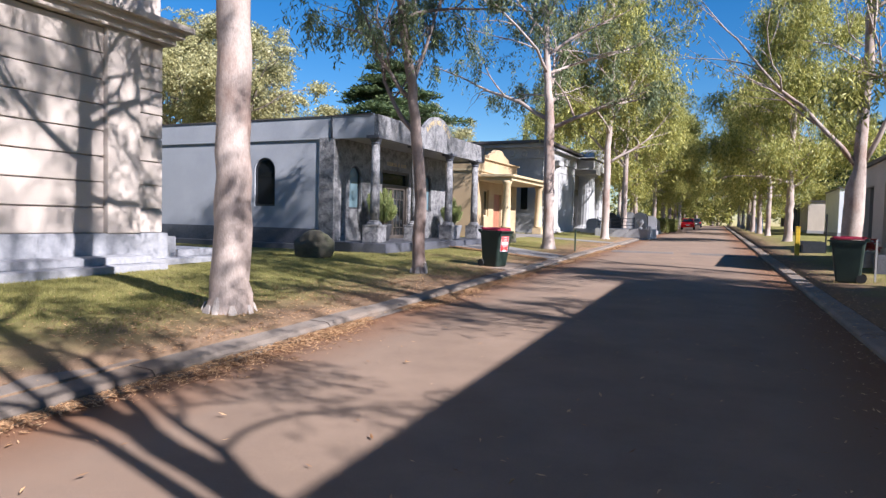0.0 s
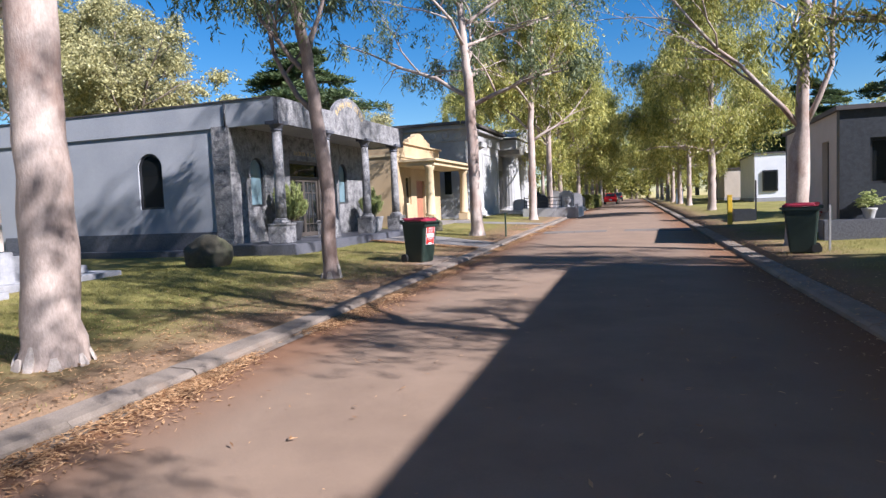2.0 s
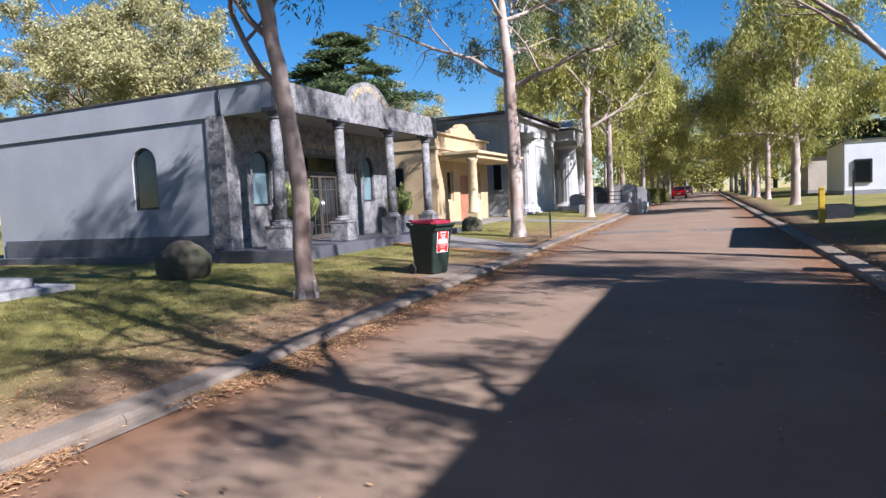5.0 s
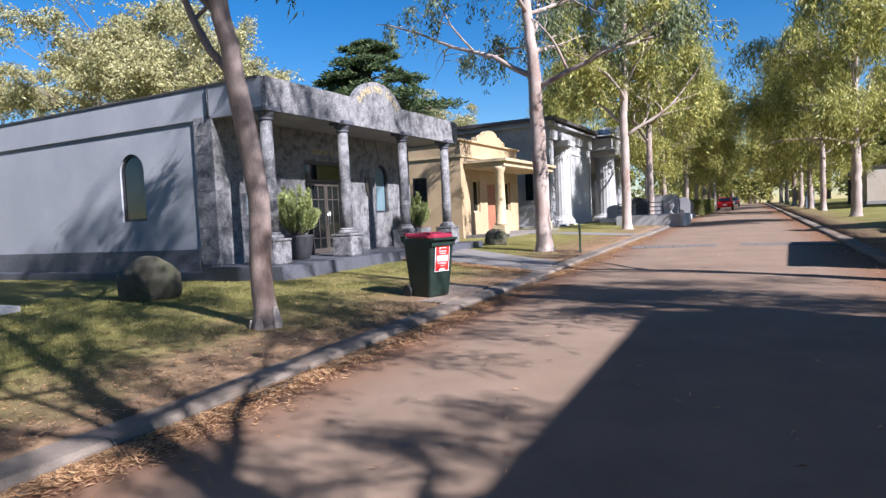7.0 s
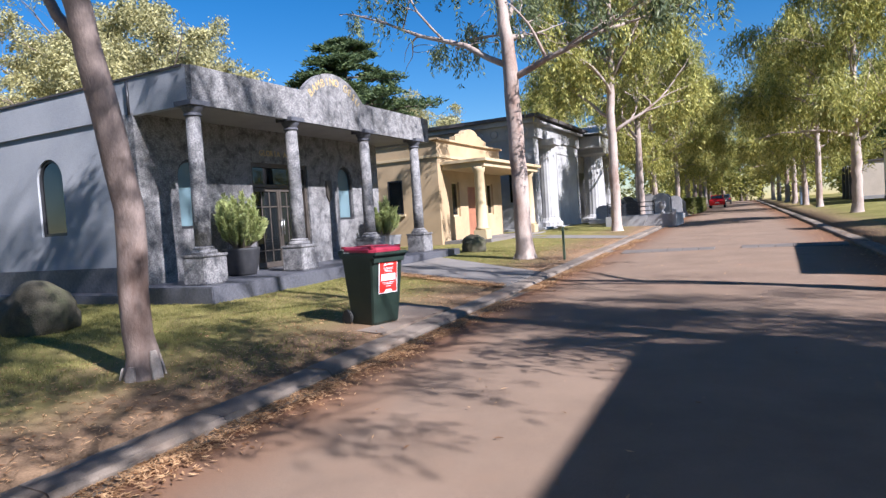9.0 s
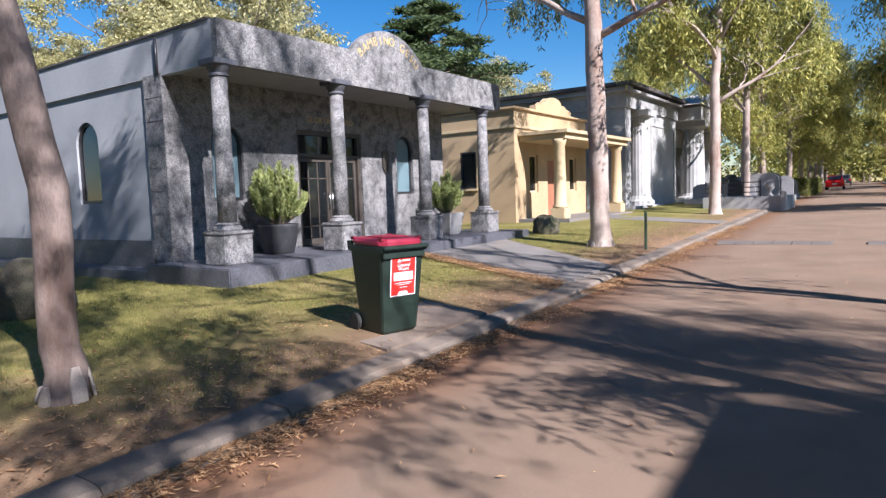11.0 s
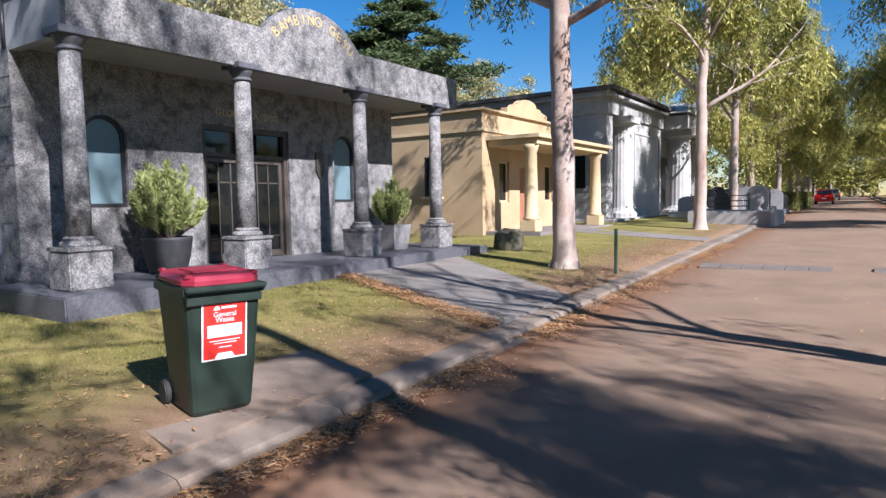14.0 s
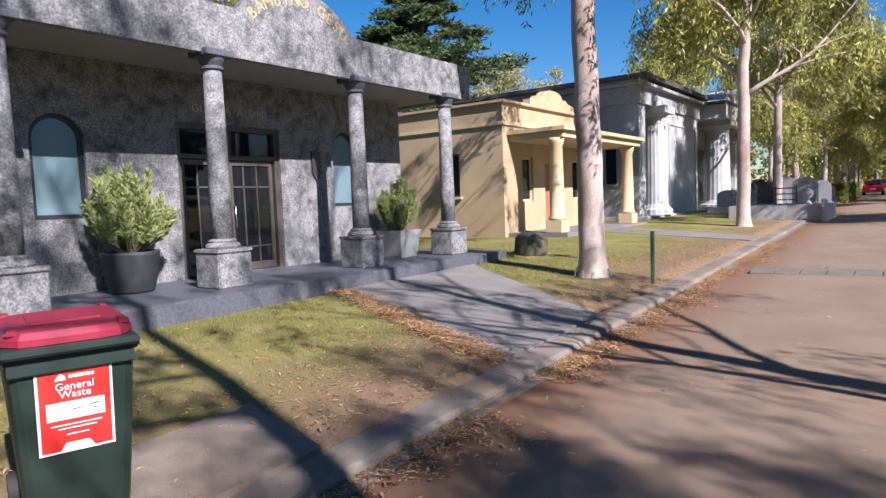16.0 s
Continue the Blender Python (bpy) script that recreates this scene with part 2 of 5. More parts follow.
CREAM = material("cream_stone", (0.41, 0.345, 0.29), (0.53, 0.455, 0.39), 0.8, 50, 0.8, 0.15, stain=0.12)
STEP_STONE = material("step_granite", (0.22, 0.22, 0.235), (0.34, 0.335, 0.34), 8.0, 90, 0.7, 0.2)
YELLOW = material("ochre_render", (0.37, 0.265, 0.15), (0.48, 0.355, 0.21), 0.8, 50, 0.85, 0.2, blotch=(0.32, 0.235, 0.135), stain=0.2)
YELLOW_PALE = material("ochre_column", (0.44, 0.335, 0.195), (0.55, 0.435, 0.265), 1.0, 50, 0.8, 0.2, stain=0.15)
OLDSTONE = material("weathered_stone", (0.24, 0.236, 0.234), (0.37, 0.362, 0.35), 1.1, 45, 0.85, 0.25, blotch=(0.26, 0.25, 0.25), stain=0.2)
WHITESTONE = material("pale_marble", (0.31, 0.305, 0.30), (0.44, 0.43, 0.42), 1.4, 40, 0.7, 0.15, stain=0.15)
ROOFDARK = material("roof_sheet", (0.04, 0.038, 0.042), (0.10, 0.085, 0.08), 2.0, 40, 0.6, 0.1)
DARK = material("dark_frame", (0.016, 0.017, 0.02), (0.03, 0.03, 0.034), 3.0, 60, 0.4, 0.05)
BRONZE = material("bronze_frame", (0.07, 0.06, 0.05), (0.12, 0.10, 0.085), 5.0, 70, 0.45, 0.05, metal=0.3)
CHROME = material("steel_handle", (0.6, 0.58, 0.55), (0.75, 0.73, 0.7), 5.0, 70, 0.25, 0.02, metal=1.0)
GOLD = material("gilt_letters", (0.43, 0.31, 0.135), (0.58, 0.44, 0.21), 8.0, 60, 0.5, 0.05)
GLASS = glass_material("dark_glass", (0.015, 0.018, 0.02))
GLASS_BLUE = glass_material("frosted_blue_glass", (0.21, 0.31, 0.35), 0.25)
# near-black paint standing in for the shade inside the mausoleum
PAINTED_GLOOM = material("painted_gloom", (0.02, 0.02, 0.022), (0.03, 0.028, 0.028), 2.0, 30, 0.9, 0.0)
BIN_GREEN = material("dark_green_plastic", (0.010, 0.020, 0.015), (0.018, 0.032, 0.024), 3.0, 180, 0.45, 0.12)
BIN_RED = material("faded_red_plastic", (0.21, 0.012, 0.030), (0.29, 0.022, 0.045), 3.0, 150, 0.42, 0.10)
RUBBER = material("black_rubber", (0.012, 0.012, 0.012), (0.025, 0.025, 0.025), 6.0, 90, 0.8, 0.1)
STICKER_RED = material("red_sticker", (0.62, 0.028, 0.022), (0.70, 0.04, 0.03), 5.0, 90, 0.35, 0.02)
STICKER_WHITE = material("white_print", (0.72, 0.72, 0.72), (0.82, 0.82, 0.82), 5.0, 90, 0.4, 0.02)
INK = material("blue_ink", (0.03, 0.04, 0.10), (0.05, 0.06, 0.14), 5.0, 90, 0.5, 0.0)
BARK = material("pale_gum_bark", (0.27, 0.205, 0.17), (0.42, 0.345, 0.295), 2.6, 40, 0.85, 0.35, blotch=(0.215, 0.135, 0.10), stretch=(1, 1, 0.45))
# darker copy of the gum bark, with the trunk's shade put into the colour
BARK_SHADED = material("shaded_gum_bark", (0.15, 0.112, 0.095), (0.27, 0.21, 0.182), 2.8, 45, 0.88, 0.35, blotch=(0.13, 0.085, 0.066), stretch=(1, 1, 0.4))
BARK_BASE = material("peeling_bark", (0.32, 0.27, 0.23), (0.46, 0.40, 0.35), 6.0, 50, 0.9, 0.4)
BARK_GREY = material("grey_bark", (0.13, 0.10, 0.08), (0.24, 0.19, 0.15), 5.0, 50, 0.95, 0.5)
LEAF_GUM = leaf_material("gum_leaf", (0.13, 0.155, 0.032), (0.55, 0.50, 0.14))
# darker copy of the gum leaf, shade of backlit crowns painted in
LEAF_SHADED = leaf_material("shaded_gum_leaf", (0.07, 0.10, 0.05), (0.23, 0.26, 0.11))
LEAF_GREY = leaf_material("grey_gum_leaf", (0.21, 0.205, 0.085), (0.54, 0.49, 0.24))
LEAF_PINE = leaf_material("cypress_spray", (0.025, 0.05, 0.02), (0.13, 0.17, 0.06), 0.7)
LEAF_SHRUB = leaf_material("shrub_leaf", (0.24, 0.30, 0.10), (0.50, 0.52, 0.22), 0.6)
GRASS = leaf_material("grass_blade", (0.13, 0.14, 0.03), (0.36, 0.31, 0.11), 0.7)
LITTER = leaf_material("fallen_leaf", (0.18, 0.08, 0.03), (0.62, 0.40, 0.21), 0.7)
ROCK = material("field_stone", (0.045, 0.04, 0.026), (0.11, 0.095, 0.065), 3.0, 40, 0.9, 0.7, blotch=(0.10, 0.10, 0.05))
POT = material("charcoal_pot", (0.022, 0.022, 0.025), (0.045, 0.045, 0.048), 6.0, 80, 0.6, 0.1)
POT_STONE = material("stone_planter", (0.24, 0.235, 0.23), (0.36, 0.35, 0.34), 5.0, 80, 0.8, 0.2)
GREEN_POST = material("green_steel", (0.03, 0.055, 0.035), (0.055, 0.085, 0.05), 5.0, 80, 0.6, 0.1)
YELLOW_PAINT = material("yellow_paint", (0.62, 0.40, 0.02), (0.72, 0.48, 0.04), 5.0, 80, 0.5, 0.05)
WHITE_WALL = material("white_wall", (0.62, 0.63, 0.66), (0.74, 0.74, 0.76), 1.0, 50, 0.85, 0.1)
BEIGE_WALL = material("beige_wall", (0.50, 0.43, 0.34), (0.62, 0.54, 0.44), 1.0, 50, 0.85, 0.1)
# black stone of graves and columns; also paints the tree shade on one wall
BLACK_STONE_AND_SHADE = material("black_granite_and_shade", (0.018, 0.021, 0.027), (0.04, 0.045, 0.054), 12.0, 80, 0.45, 0.03)
CAR_RED = material("red_car_paint", (0.50, 0.012, 0.015), (0.56, 0.018, 0.02), 2.0, 200, 0.25, 0.0)
CAR_DARK = material("dark_car_paint", (0.03, 0.032, 0.04), (0.045, 0.046, 0.055), 2.0, 200, 0.25, 0.0)
TAIL = material("tail_lamp", (0.5, 0.02, 0.02), (0.6, 0.03, 0.03), 2.0, 60, 0.2, 0.0)
HEDGE = leaf_material("hedge_leaf", (0.10, 0.13, 0.03), (0.28, 0.27, 0.08), 0.6)
BLUE_GREY = material("blue_grey_plastic", (0.16, 0.21, 0.28), (0.22, 0.28, 0.36), 2.0, 60, 0.5, 0.05)
FLOWER = leaf_material("red_petal", (0.35, 0.03, 0.025), (0.62, 0.12, 0.07), 0.6)

# ------------------------------------------------------------ ground, road, kerbs
def strip(bm, edges, ys, rise=None):
    """A sheet over rows of y; edges gives the (x, z) rows across at each y."""
    rows = [[bm.verts.new((x, y, z)) for x, z in edges(y)] for y in ys]
    for a, b in zip(rows, rows[1:]):
        for i in range(len(a) - 1):
            bm.faces.new((a[i], a[i + 1], b[i + 1], b[i]))
    return bm


YS = [-1500, -300, -60, -30, -15] + [-10 + 0.8 * k for k in range(90)] + [62 + 5 * k for k in range(16)] + [160, 300, 700, 2500]


def ground_edges(y):
    l, r = road_left(y) - 0.40, road_right(y) + 0.40
    row = [(-2500, top(-30, y)), (-300, top(-30, y)), (-60, top(-30, y)), (-30, top(-30, y))]
    near = -10 < y < 62
    for k in range(25):
        x = -18 + k * (l + 18) / 25
        lift = 0.025 * noise.noise(Vector((x * 0.8, y * 0.8, 0))) if near else 0
        row.append((x, top(x, y) + lift))
    row += [(l, top(l, y) - 0.012), (l + 0.001, gz(y) - 0.15), (r - 0.001, gz(y) - 0.15), (r, top(r, y) - 0.012)]
    for k in range(1, 13):
        x = r + k * (14 - r) / 12
        lift = 0.025 * noise.noise(Vector((x * 0.8, y * 0.8, 5))) if near else 0
        row.append((x, top(x, y) + lift))
    return row + [(30, top(30, y)), (60, top(30, y)), (300, top(30, y)), (2500, top(30, y))]


ground = setting("ground", strip(bmesh.new(), ground_edges, YS), LAWN, "dry patchy lawn with bare soil under the trees", "ground", smooth=True)
ROAD_YS = [-60 + 2 * k for k in range(125)] + [250, 400]
setting("road", strip(bmesh.new(), lambda y: [(road_left(y) - 0.02 + (road_right(y) - road_left(y) + 0.04) * k / 8,
        gz(y) + 0.05 * (1 - (k / 4 - 1) ** 2)) for k in range(9)], ROAD_YS), ASPHALT, "worn pinkish asphalt avenue with a low crown", "road", smooth=True)


# ------------------------------------------------------------ grey granite mausoleum
WX = -11.5          # front wall
FX = -9.75           # front of the fascia
Y0, Y1 = 17.3, 27.05
FLOOR = 0.60


def column(parent, x, y, z0, z1):
    base = boxes((x - 0.30, x + 0.30, y - 0.30, y + 0.30, z0, z0 + 0.54), bevel=0.02)
    box(base, x - 0.315, x + 0.315, y - 0.315, y + 0.315, z0 + 0.541, z0 + 0.60, 0.012)
    part("pedestal", base, GRANITE, parent)
    bm = lathe(bmesh.new(), [(0.25, 0.60), (0.265, 0.63), (0.25, 0.67), (0.205, 0.69), (0.215, 0.72), (0.165, 0.75)], (x, y, z0), 28)
    part("base_moulding", bm, GRANITE, parent, smooth=False)
    h = z1 - z0
    part("shaft", lathe(bmesh.new(), [(0.163, 0.74), (0.162, 1.4), (0.152, 2.2), (0.138, h - 0.28)], (x, y, z0), 28), GRANITE, parent, smooth=True)
    cap = lathe(bmesh.new(), [(0.14, h - 0.30), (0.175, h - 0.28), (0.175, h - 0.25), (0.15, h - 0.23), (0.20, h - 0.15), (0.215, h - 0.10)], (x, y, z0), 28)
    box(cap, x - 0.24, x + 0.24, y - 0.24, y + 0.24, z0 + h - 0.10, z0 + h, 0.008)
    part("capital", cap, GRANITE_DARK, parent, "dark stone capital")


def arched_window(parent, axis, a, u0, u1, z0, z1, glass, face):
    """Frame and pane set into a wall; face is the outward step along the axis."""
    bm = bmesh.new()
    outer, inner = arch_outline(u0, u1, z0, z1), arch_outline(u0 + 0.07, u1 - 0.07, z0 + 0.07, z1 - 0.07)
    def at(p, d):
        return (d, p[0], p[1]) if axis == "x" else (p[0], d, p[1])
    n = len(outer)
    rings = [[bm.verts.new(at(p, d)) for p in o] for o, d in ((outer, a), (outer, a + face * 0.06), (inner, a + face * 0.06), (inner, a))]
    for r, s in zip(rings, rings[1:] + rings[:1]):
        for i in range(n):
            bm.faces.new((r[i], r[(i + 1) % n], s[(i + 1) % n], s[i]))
    bmesh.ops.recalc_face_normals(bm, faces=bm.faces[:])
    win = part("window", bm, DARK, parent, "round-headed window in a dark frame")
    part("pane", prism(bmesh.new(), inner, axis, a + face * 0.015, a + face * 0.03), glass, win)
    return win


def mausoleum():
    m = thing("granite_mausoleum", (-14, 22, 0.2), "grey granite mausoleum with a columned porch and arched parapet", "mausoleum")
    # body
    box_front = arch_wall(bmesh.new(), "x", WX - 0.3, WX, Y0, 26.5, 0.2, 4.2,
                          [(18.3, 19.08, 1.74, 3.32, True), (20.60, 22.82, FLOOR, 3.35, False), (24.25, 25.0, 1.78, 3.4, True)])
    part_pieces("front_wall", box_front, GRANITE, m, "speckled granite front wall")
    side = arch_wall(bmesh.new(), "y", Y0 + 0.05, Y0 + 0.35, -21.0, WX - 0.302, 0.2, 4.2, [(-15.05, -14.1, 1.78, 3.55, True)])
    part_pieces("side_wall", side, RENDER, m, "smooth grey rendered side wall")
    part("pier_core", boxes((WX - 0.60, WX - 0.004, Y0 + 0.004, Y0 + 0.32, 0.2, 4.2)), GRANITE_DARK, m)
    for k in range(8):
        part("pier_block", boxes((WX - 0.62, WX + 0.006, Y0 - 0.014, Y0 + 0.33, 0.62 + 0.447 * k + 0.005, 0.62 + 0.447 * (k + 1) - 0.005), bevel=0.008), GRANITE, m)
    part("rear_wall", boxes((-21.3, -21.0, Y0 + 0.05, 26.5, 0.2, 4.2)), RENDER, m)
    part("far_wall", boxes((-21.0, WX - 0.302, 26.2, 26.5, 0.2, 4.2)), RENDER, m)
    # added linings and floor, painted near black so doors and side window look dark
    part("lobby_wall", boxes((WX - 1.6, WX - 1.55, 20.0, 23.2, FLOOR, 4.19)), PAINTED_GLOOM, m, "added near-black backing behind the doors")
    part_pieces("lobby_side", boxes((WX - 1.54, WX - 0.31, 20.0, 20.05, FLOOR, 4.19), (WX - 1.54, WX - 0.31, 23.15, 23.2, FLOOR, 4.19)), PAINTED_GLOOM, m)
    part("inner_partition", boxes((-16.2, -13.0, Y0 + 0.95, Y0 + 1.0, FLOOR, 4.19)), PAINTED_GLOOM, m)
    part("inner_floor", boxes((-21.0, WX - 0.302, Y0 + 0.35, 26.2, 0.3, FLOOR - 0.01)), PAINTED_GLOOM, m)
    part("base_course", boxes((-21.0, WX - 0.64, Y0 - 0.03, Y0 + 0.05, 0.2, 1.0), bevel=0.01), GRANITE_DARK, m, "dark granite base course")
    # roof edge and porch slab
    part("roof_slab", boxes((-21.3, FX - 0.16, Y0 + 0.03, Y1 - 0.03, 4.2, 4.6)), CONCRETE_PALE, m, "pale concrete porch ceiling")
    part("downpipe", tube(bmesh.new(), [(-11.58, Y0 - 0.03, 4.16), (-11.58, Y0 - 0.03, 4.86)], [0.03, 0.03], 8), DARK, m, "short dark downpipe on the parapet", smooth=True)
    par = bmesh.new()
    box(par, -21.3, FX - 0.15, Y0, Y0 + 0.15, 4.14, 4.90)
    part("side_parapet", par, RENDER, m, "grey rendered parapet")
    part("parapet_cap", boxes((-21.33, FX - 0.2, Y0 - 0.03, Y0 + 0.18, 4.90, 4.94)), ROOFDARK, m)
    part("far_parapet", boxes((-21.3, FX - 0.15, Y1 - 0.15, Y1, 4.14, 4.90)), RENDER, m)
    c, hw, rise = 21.98, 1.28, 0.60
    rad = (hw * hw + rise * rise) / (2 * rise)
    arc = []
    a0 = math.asin(hw / rad)
    for k in range(21):
        a = a0 - 2 * a0 * k / 20
        arc.append((c + rad * math.sin(a), 4.90 + rise - rad + rad * math.cos(a)))
    fascia = prism(bmesh.new(), [(Y0, 4.14), (Y1, 4.14), (Y1, 4.90)] + arc + [(Y0, 4.90)], "x", FX - 0.15, FX)
    part("fascia", fascia, GRANITE, m, "speckled granite fascia with an arched crest")
    # steps, platform
    plat = boxes((WX - 0.02, -9.05, 16.75, 27.4, 0.1, FLOOR), bevel=0.02)
    box(plat, -21.0, WX - 0.02, 16.75, Y0 - 0.03, 0.1, 0.46, bevel=0.02)
    part("platform", plat, GRANITE_DARK, m, "dark granite porch floor")
    for y in (17.38, 20.29, 23.36, 26.2):
        column(m, -9.87, y, FLOOR, 4.198)
    arched_window(m, "y", Y0 + 0.16, -15.05, -14.1, 1.78, 3.55, GLASS, -1)
    arched_window(m, "x", WX - 0.14, 18.3, 19.08, 1.74, 3.32, GLASS_BLUE, 1)
    arched_window(m, "x", WX - 0.14, 24.25, 25.0, 1.78, 3.4, GLASS_BLUE, 1)
    # doors
    fr = boxes((WX - 0.22, WX - 0.06, 20.60, 20.70, FLOOR, 3.35), (WX - 0.22, WX - 0.06, 22.72, 22.82, FLOOR, 3.35),
               (WX - 0.22, WX - 0.06, 20.70, 22.72, 3.25, 3.35), (WX - 0.22, WX - 0.06, 20.70, 22.72, 2.72, 2.80))
    part("door_frame", fr, BRONZE, m, "bronze door frame with a fanlight bar")
    for y in (20.71, 21.69):
        leaf = boxes((WX - 0.20, WX - 0.12, y, y + 0.08, FLOOR + 0.02, 2.71), (WX - 0.20, WX - 0.12, y + 0.92, y + 1.0, FLOOR + 0.02, 2.71),
                     (WX - 0.20, WX - 0.12, y + 0.08, y + 0.92, FLOOR + 0.02, FLOOR + 0.16), (WX - 0.20, WX - 0.12, y + 0.08, y + 0.92, 2.62, 2.71))
        for k in (0.32, 0.62):
            box(leaf, WX - 0.18, WX - 0.14, y + k, y + k + 0.03, FLOOR + 0.16, 2.62)
        for z in (1.05, 2.2):
            box(leaf, WX - 0.18, WX - 0.14, y + 0.08, y + 0.92, z, z + 0.03)
        d = part("door", leaf, BRONZE, m, "glazed bronze door with glazing bars")
        part("pane", boxes((WX - 0.165, WX - 0.155, y + 0.08, y + 0.92, FLOOR + 0.16, 2.62)), GLASS, d)
        hy = y + 0.94 if y < 21 else y + 0.06
        part("handle", tube(bmesh.new(), [(WX - 0.12, hy, 1.45), (WX - 0.05, hy, 1.47), (WX - 0.05, hy, 1.85), (WX - 0.12, hy, 1.87)], [0.014] * 4), CHROME, d, "polished pull handle", smooth=True)
    part("fanlight", boxes((WX - 0.165, WX - 0.155, 20.70, 22.72, 2.80, 3.25)), GLASS, m)
    facing = Matrix(((0, 0, 1, 0), (1, 0, 0, 0), (0, 1, 0, 0), (0, 0, 0, 1)))
    for k, ch in enumerate("GLORIA A DIO"):
        if ch != " ":
            letters("wall_letter", ch, 0.20, Matrix.Translation((WX + 0.006, 21.0 + 0.132 * k, 3.54)) @ facing, GOLD, m, "gilt letter")
    plaque = prism(bmesh.new(), [(23.62, 2.95), (23.62, 2.5), (23.74, 2.32), (23.86, 2.5), (23.86, 2.95)], "x", WX + 0.001, WX + 0.05)
    part("wall_plaque", plaque, BRONZE, m, "small bronze wall plaque")
    word = "BAMBINO GESU"
    for k, ch in enumerate(word):
        if ch == " ":
            continue
        a = -a0 * 0.86 + 2 * a0 * 0.86 * k / (len(word) - 1)
        rr = rad - 0.30
        place = (FX + 0.004, c + rr * math.sin(a), 4.90 + rise - rad + rr * math.cos(a))
        letters("crest_letter", ch, 0.27, Matrix.Translation(place) @ facing @ Matrix.Rotation(-a, 4, 'Z'), GOLD, m, "gilt letter")
    return m


mausoleum()


# ------------------------------------------------------------ ochre chapel
def ochre_chapel():
    m = thing("ochre_chapel", (-15, 37, 0.4), "ochre rendered mausoleum with a small columned porch", "mausoleum")
    part_pieces("side_wall", arch_wall(bmesh.new(), "y", 33.4, 33.7, -20.0, -12.75, 0.3, 5.1, [(-15.4, -14.6, 1.95, 3.5, False)]), YELLOW, m)
    part_pieces("front_wall", arch_wall(bmesh.new(), "x", -13.05, -12.752, 33.702, 40.8, 0.3, 5.1, [(34.7, 35.5, 1.7, 3.3, False), (36.4, 37.8, 0.6, 3.1, False), (38.8, 39.6, 1.7, 3.3, False)]), YELLOW, m)
    part("far_wall", boxes((-20.0, -13.052, 40.5, 40.8, 0.3, 5.1)), YELLOW, m)
    part("rear_wall", boxes((-20.0, -19.7, 33.702, 40.5, 0.3, 5.1)), YELLOW, m)
    part("roof", boxes((-19.9, -12.9, 33.5, 40.7, 5.0, 5.08)), ROOFDARK, m)
    part("string_course", boxes((-20.0, -12.68, 33.33, 33.398, 4.35, 4.47), (-12.748, -12.68, 33.4, 40.8, 4.35, 4.47)), YELLOW_PALE, m)
    part("cornice", boxes((-20.05, -12.62, 33.28, 33.72, 5.102, 5.2), (-13.1, -12.62, 33.72, 40.9, 5.102, 5.2), bevel=0.01), YELLOW, m)
    crest = prism(bmesh.new(), [(35.3, 5.2), (38.9, 5.2), (38.9, 5.42), (38.4, 5.5), (38.2, 5.62)] + [(37.1 + 0.8 * math.cos(math.pi * k / 10), 5.62 + 0.28 * math.sin(math.pi * k / 10)) for k in range(11)] + [(36.0, 5.62), (35.8, 5.5), (35.3, 5.42)], "x", -13.0, -12.7)
    part("crest", crest, YELLOW, m, "curved ochre crest on the parapet")
    part("porch_roof", boxes((-12.748, -10.7, 33.8, 41.0, 3.78, 4.0), (-12.748, -10.55, 33.65, 41.15, 4.0, 4.14), bevel=0.012), YELLOW_PALE, m, "pale ochre porch slab")
    part("porch_floor", boxes((-12.75, -10.5, 33.6, 41.2, 0.3, 0.62), bevel=0.015), PATHSTONE, m)
    for y in (34.0, 40.4):
        part("pedestal", boxes((-11.35, -10.75, y - 0.3, y + 0.3, 0.62, 1.05), bevel=0.02), YELLOW_PALE, m)
        part("column", lathe(bmesh.new(), [(0.30, 0.43), (0.31, 0.5), (0.25, 0.56), (0.245, 1.4), (0.215, 2.9), (0.26, 2.95), (0.27, 3.05), (0.31, 3.16)], (-11.05, y, 0.62), 20), YELLOW_PALE, m, smooth=True)
    fr = boxes((-15.4, -14.6, 33.42, 33.52, 1.95, 2.02), (-15.4, -14.6, 33.42, 33.52, 3.43, 3.5), (-15.4, -15.33, 33.42, 33.52, 2.02, 3.43), (-14.67, -14.6, 33.42, 33.52, 2.02, 3.43))
    w = part("window", fr, DARK, m, "dark framed side window")
    part("pane", boxes((-15.33, -14.67, 33.46, 33.47, 2.02, 3.43)), GLASS, w)
    part("sill", boxes((-15.5, -14.5, 33.3, 33.42, 1.86, 1.948)), YELLOW_PALE, w)
    for a, b in ((34.7, 35.5), (38.8, 39.6)):
        w = part("window", boxes((-12.95, -12.85, a, b, 1.7, 1.78), (-12.95, -12.85, a, b, 3.22, 3.3), (-12.95, -12.85, a, a + 0.08, 1.78, 3.22), (-12.95, -12.85, b - 0.08, b, 1.78, 3.22)), YELLOW_PALE, m)
        part("pane", boxes((-12.9, -12.89, a + 0.08, b - 0.08, 1.78, 3.22)), GLASS, w)
    part("door", boxes((-12.98, -12.9, 36.4, 37.8, 0.6, 3.1)), material("red_brown_door", (0.25, 0.10, 0.06), (0.36, 0.16, 0.09), 2.0, 50, 0.5, 0.1), m, "red-brown timber double door")
    return m


ochre_chapel()


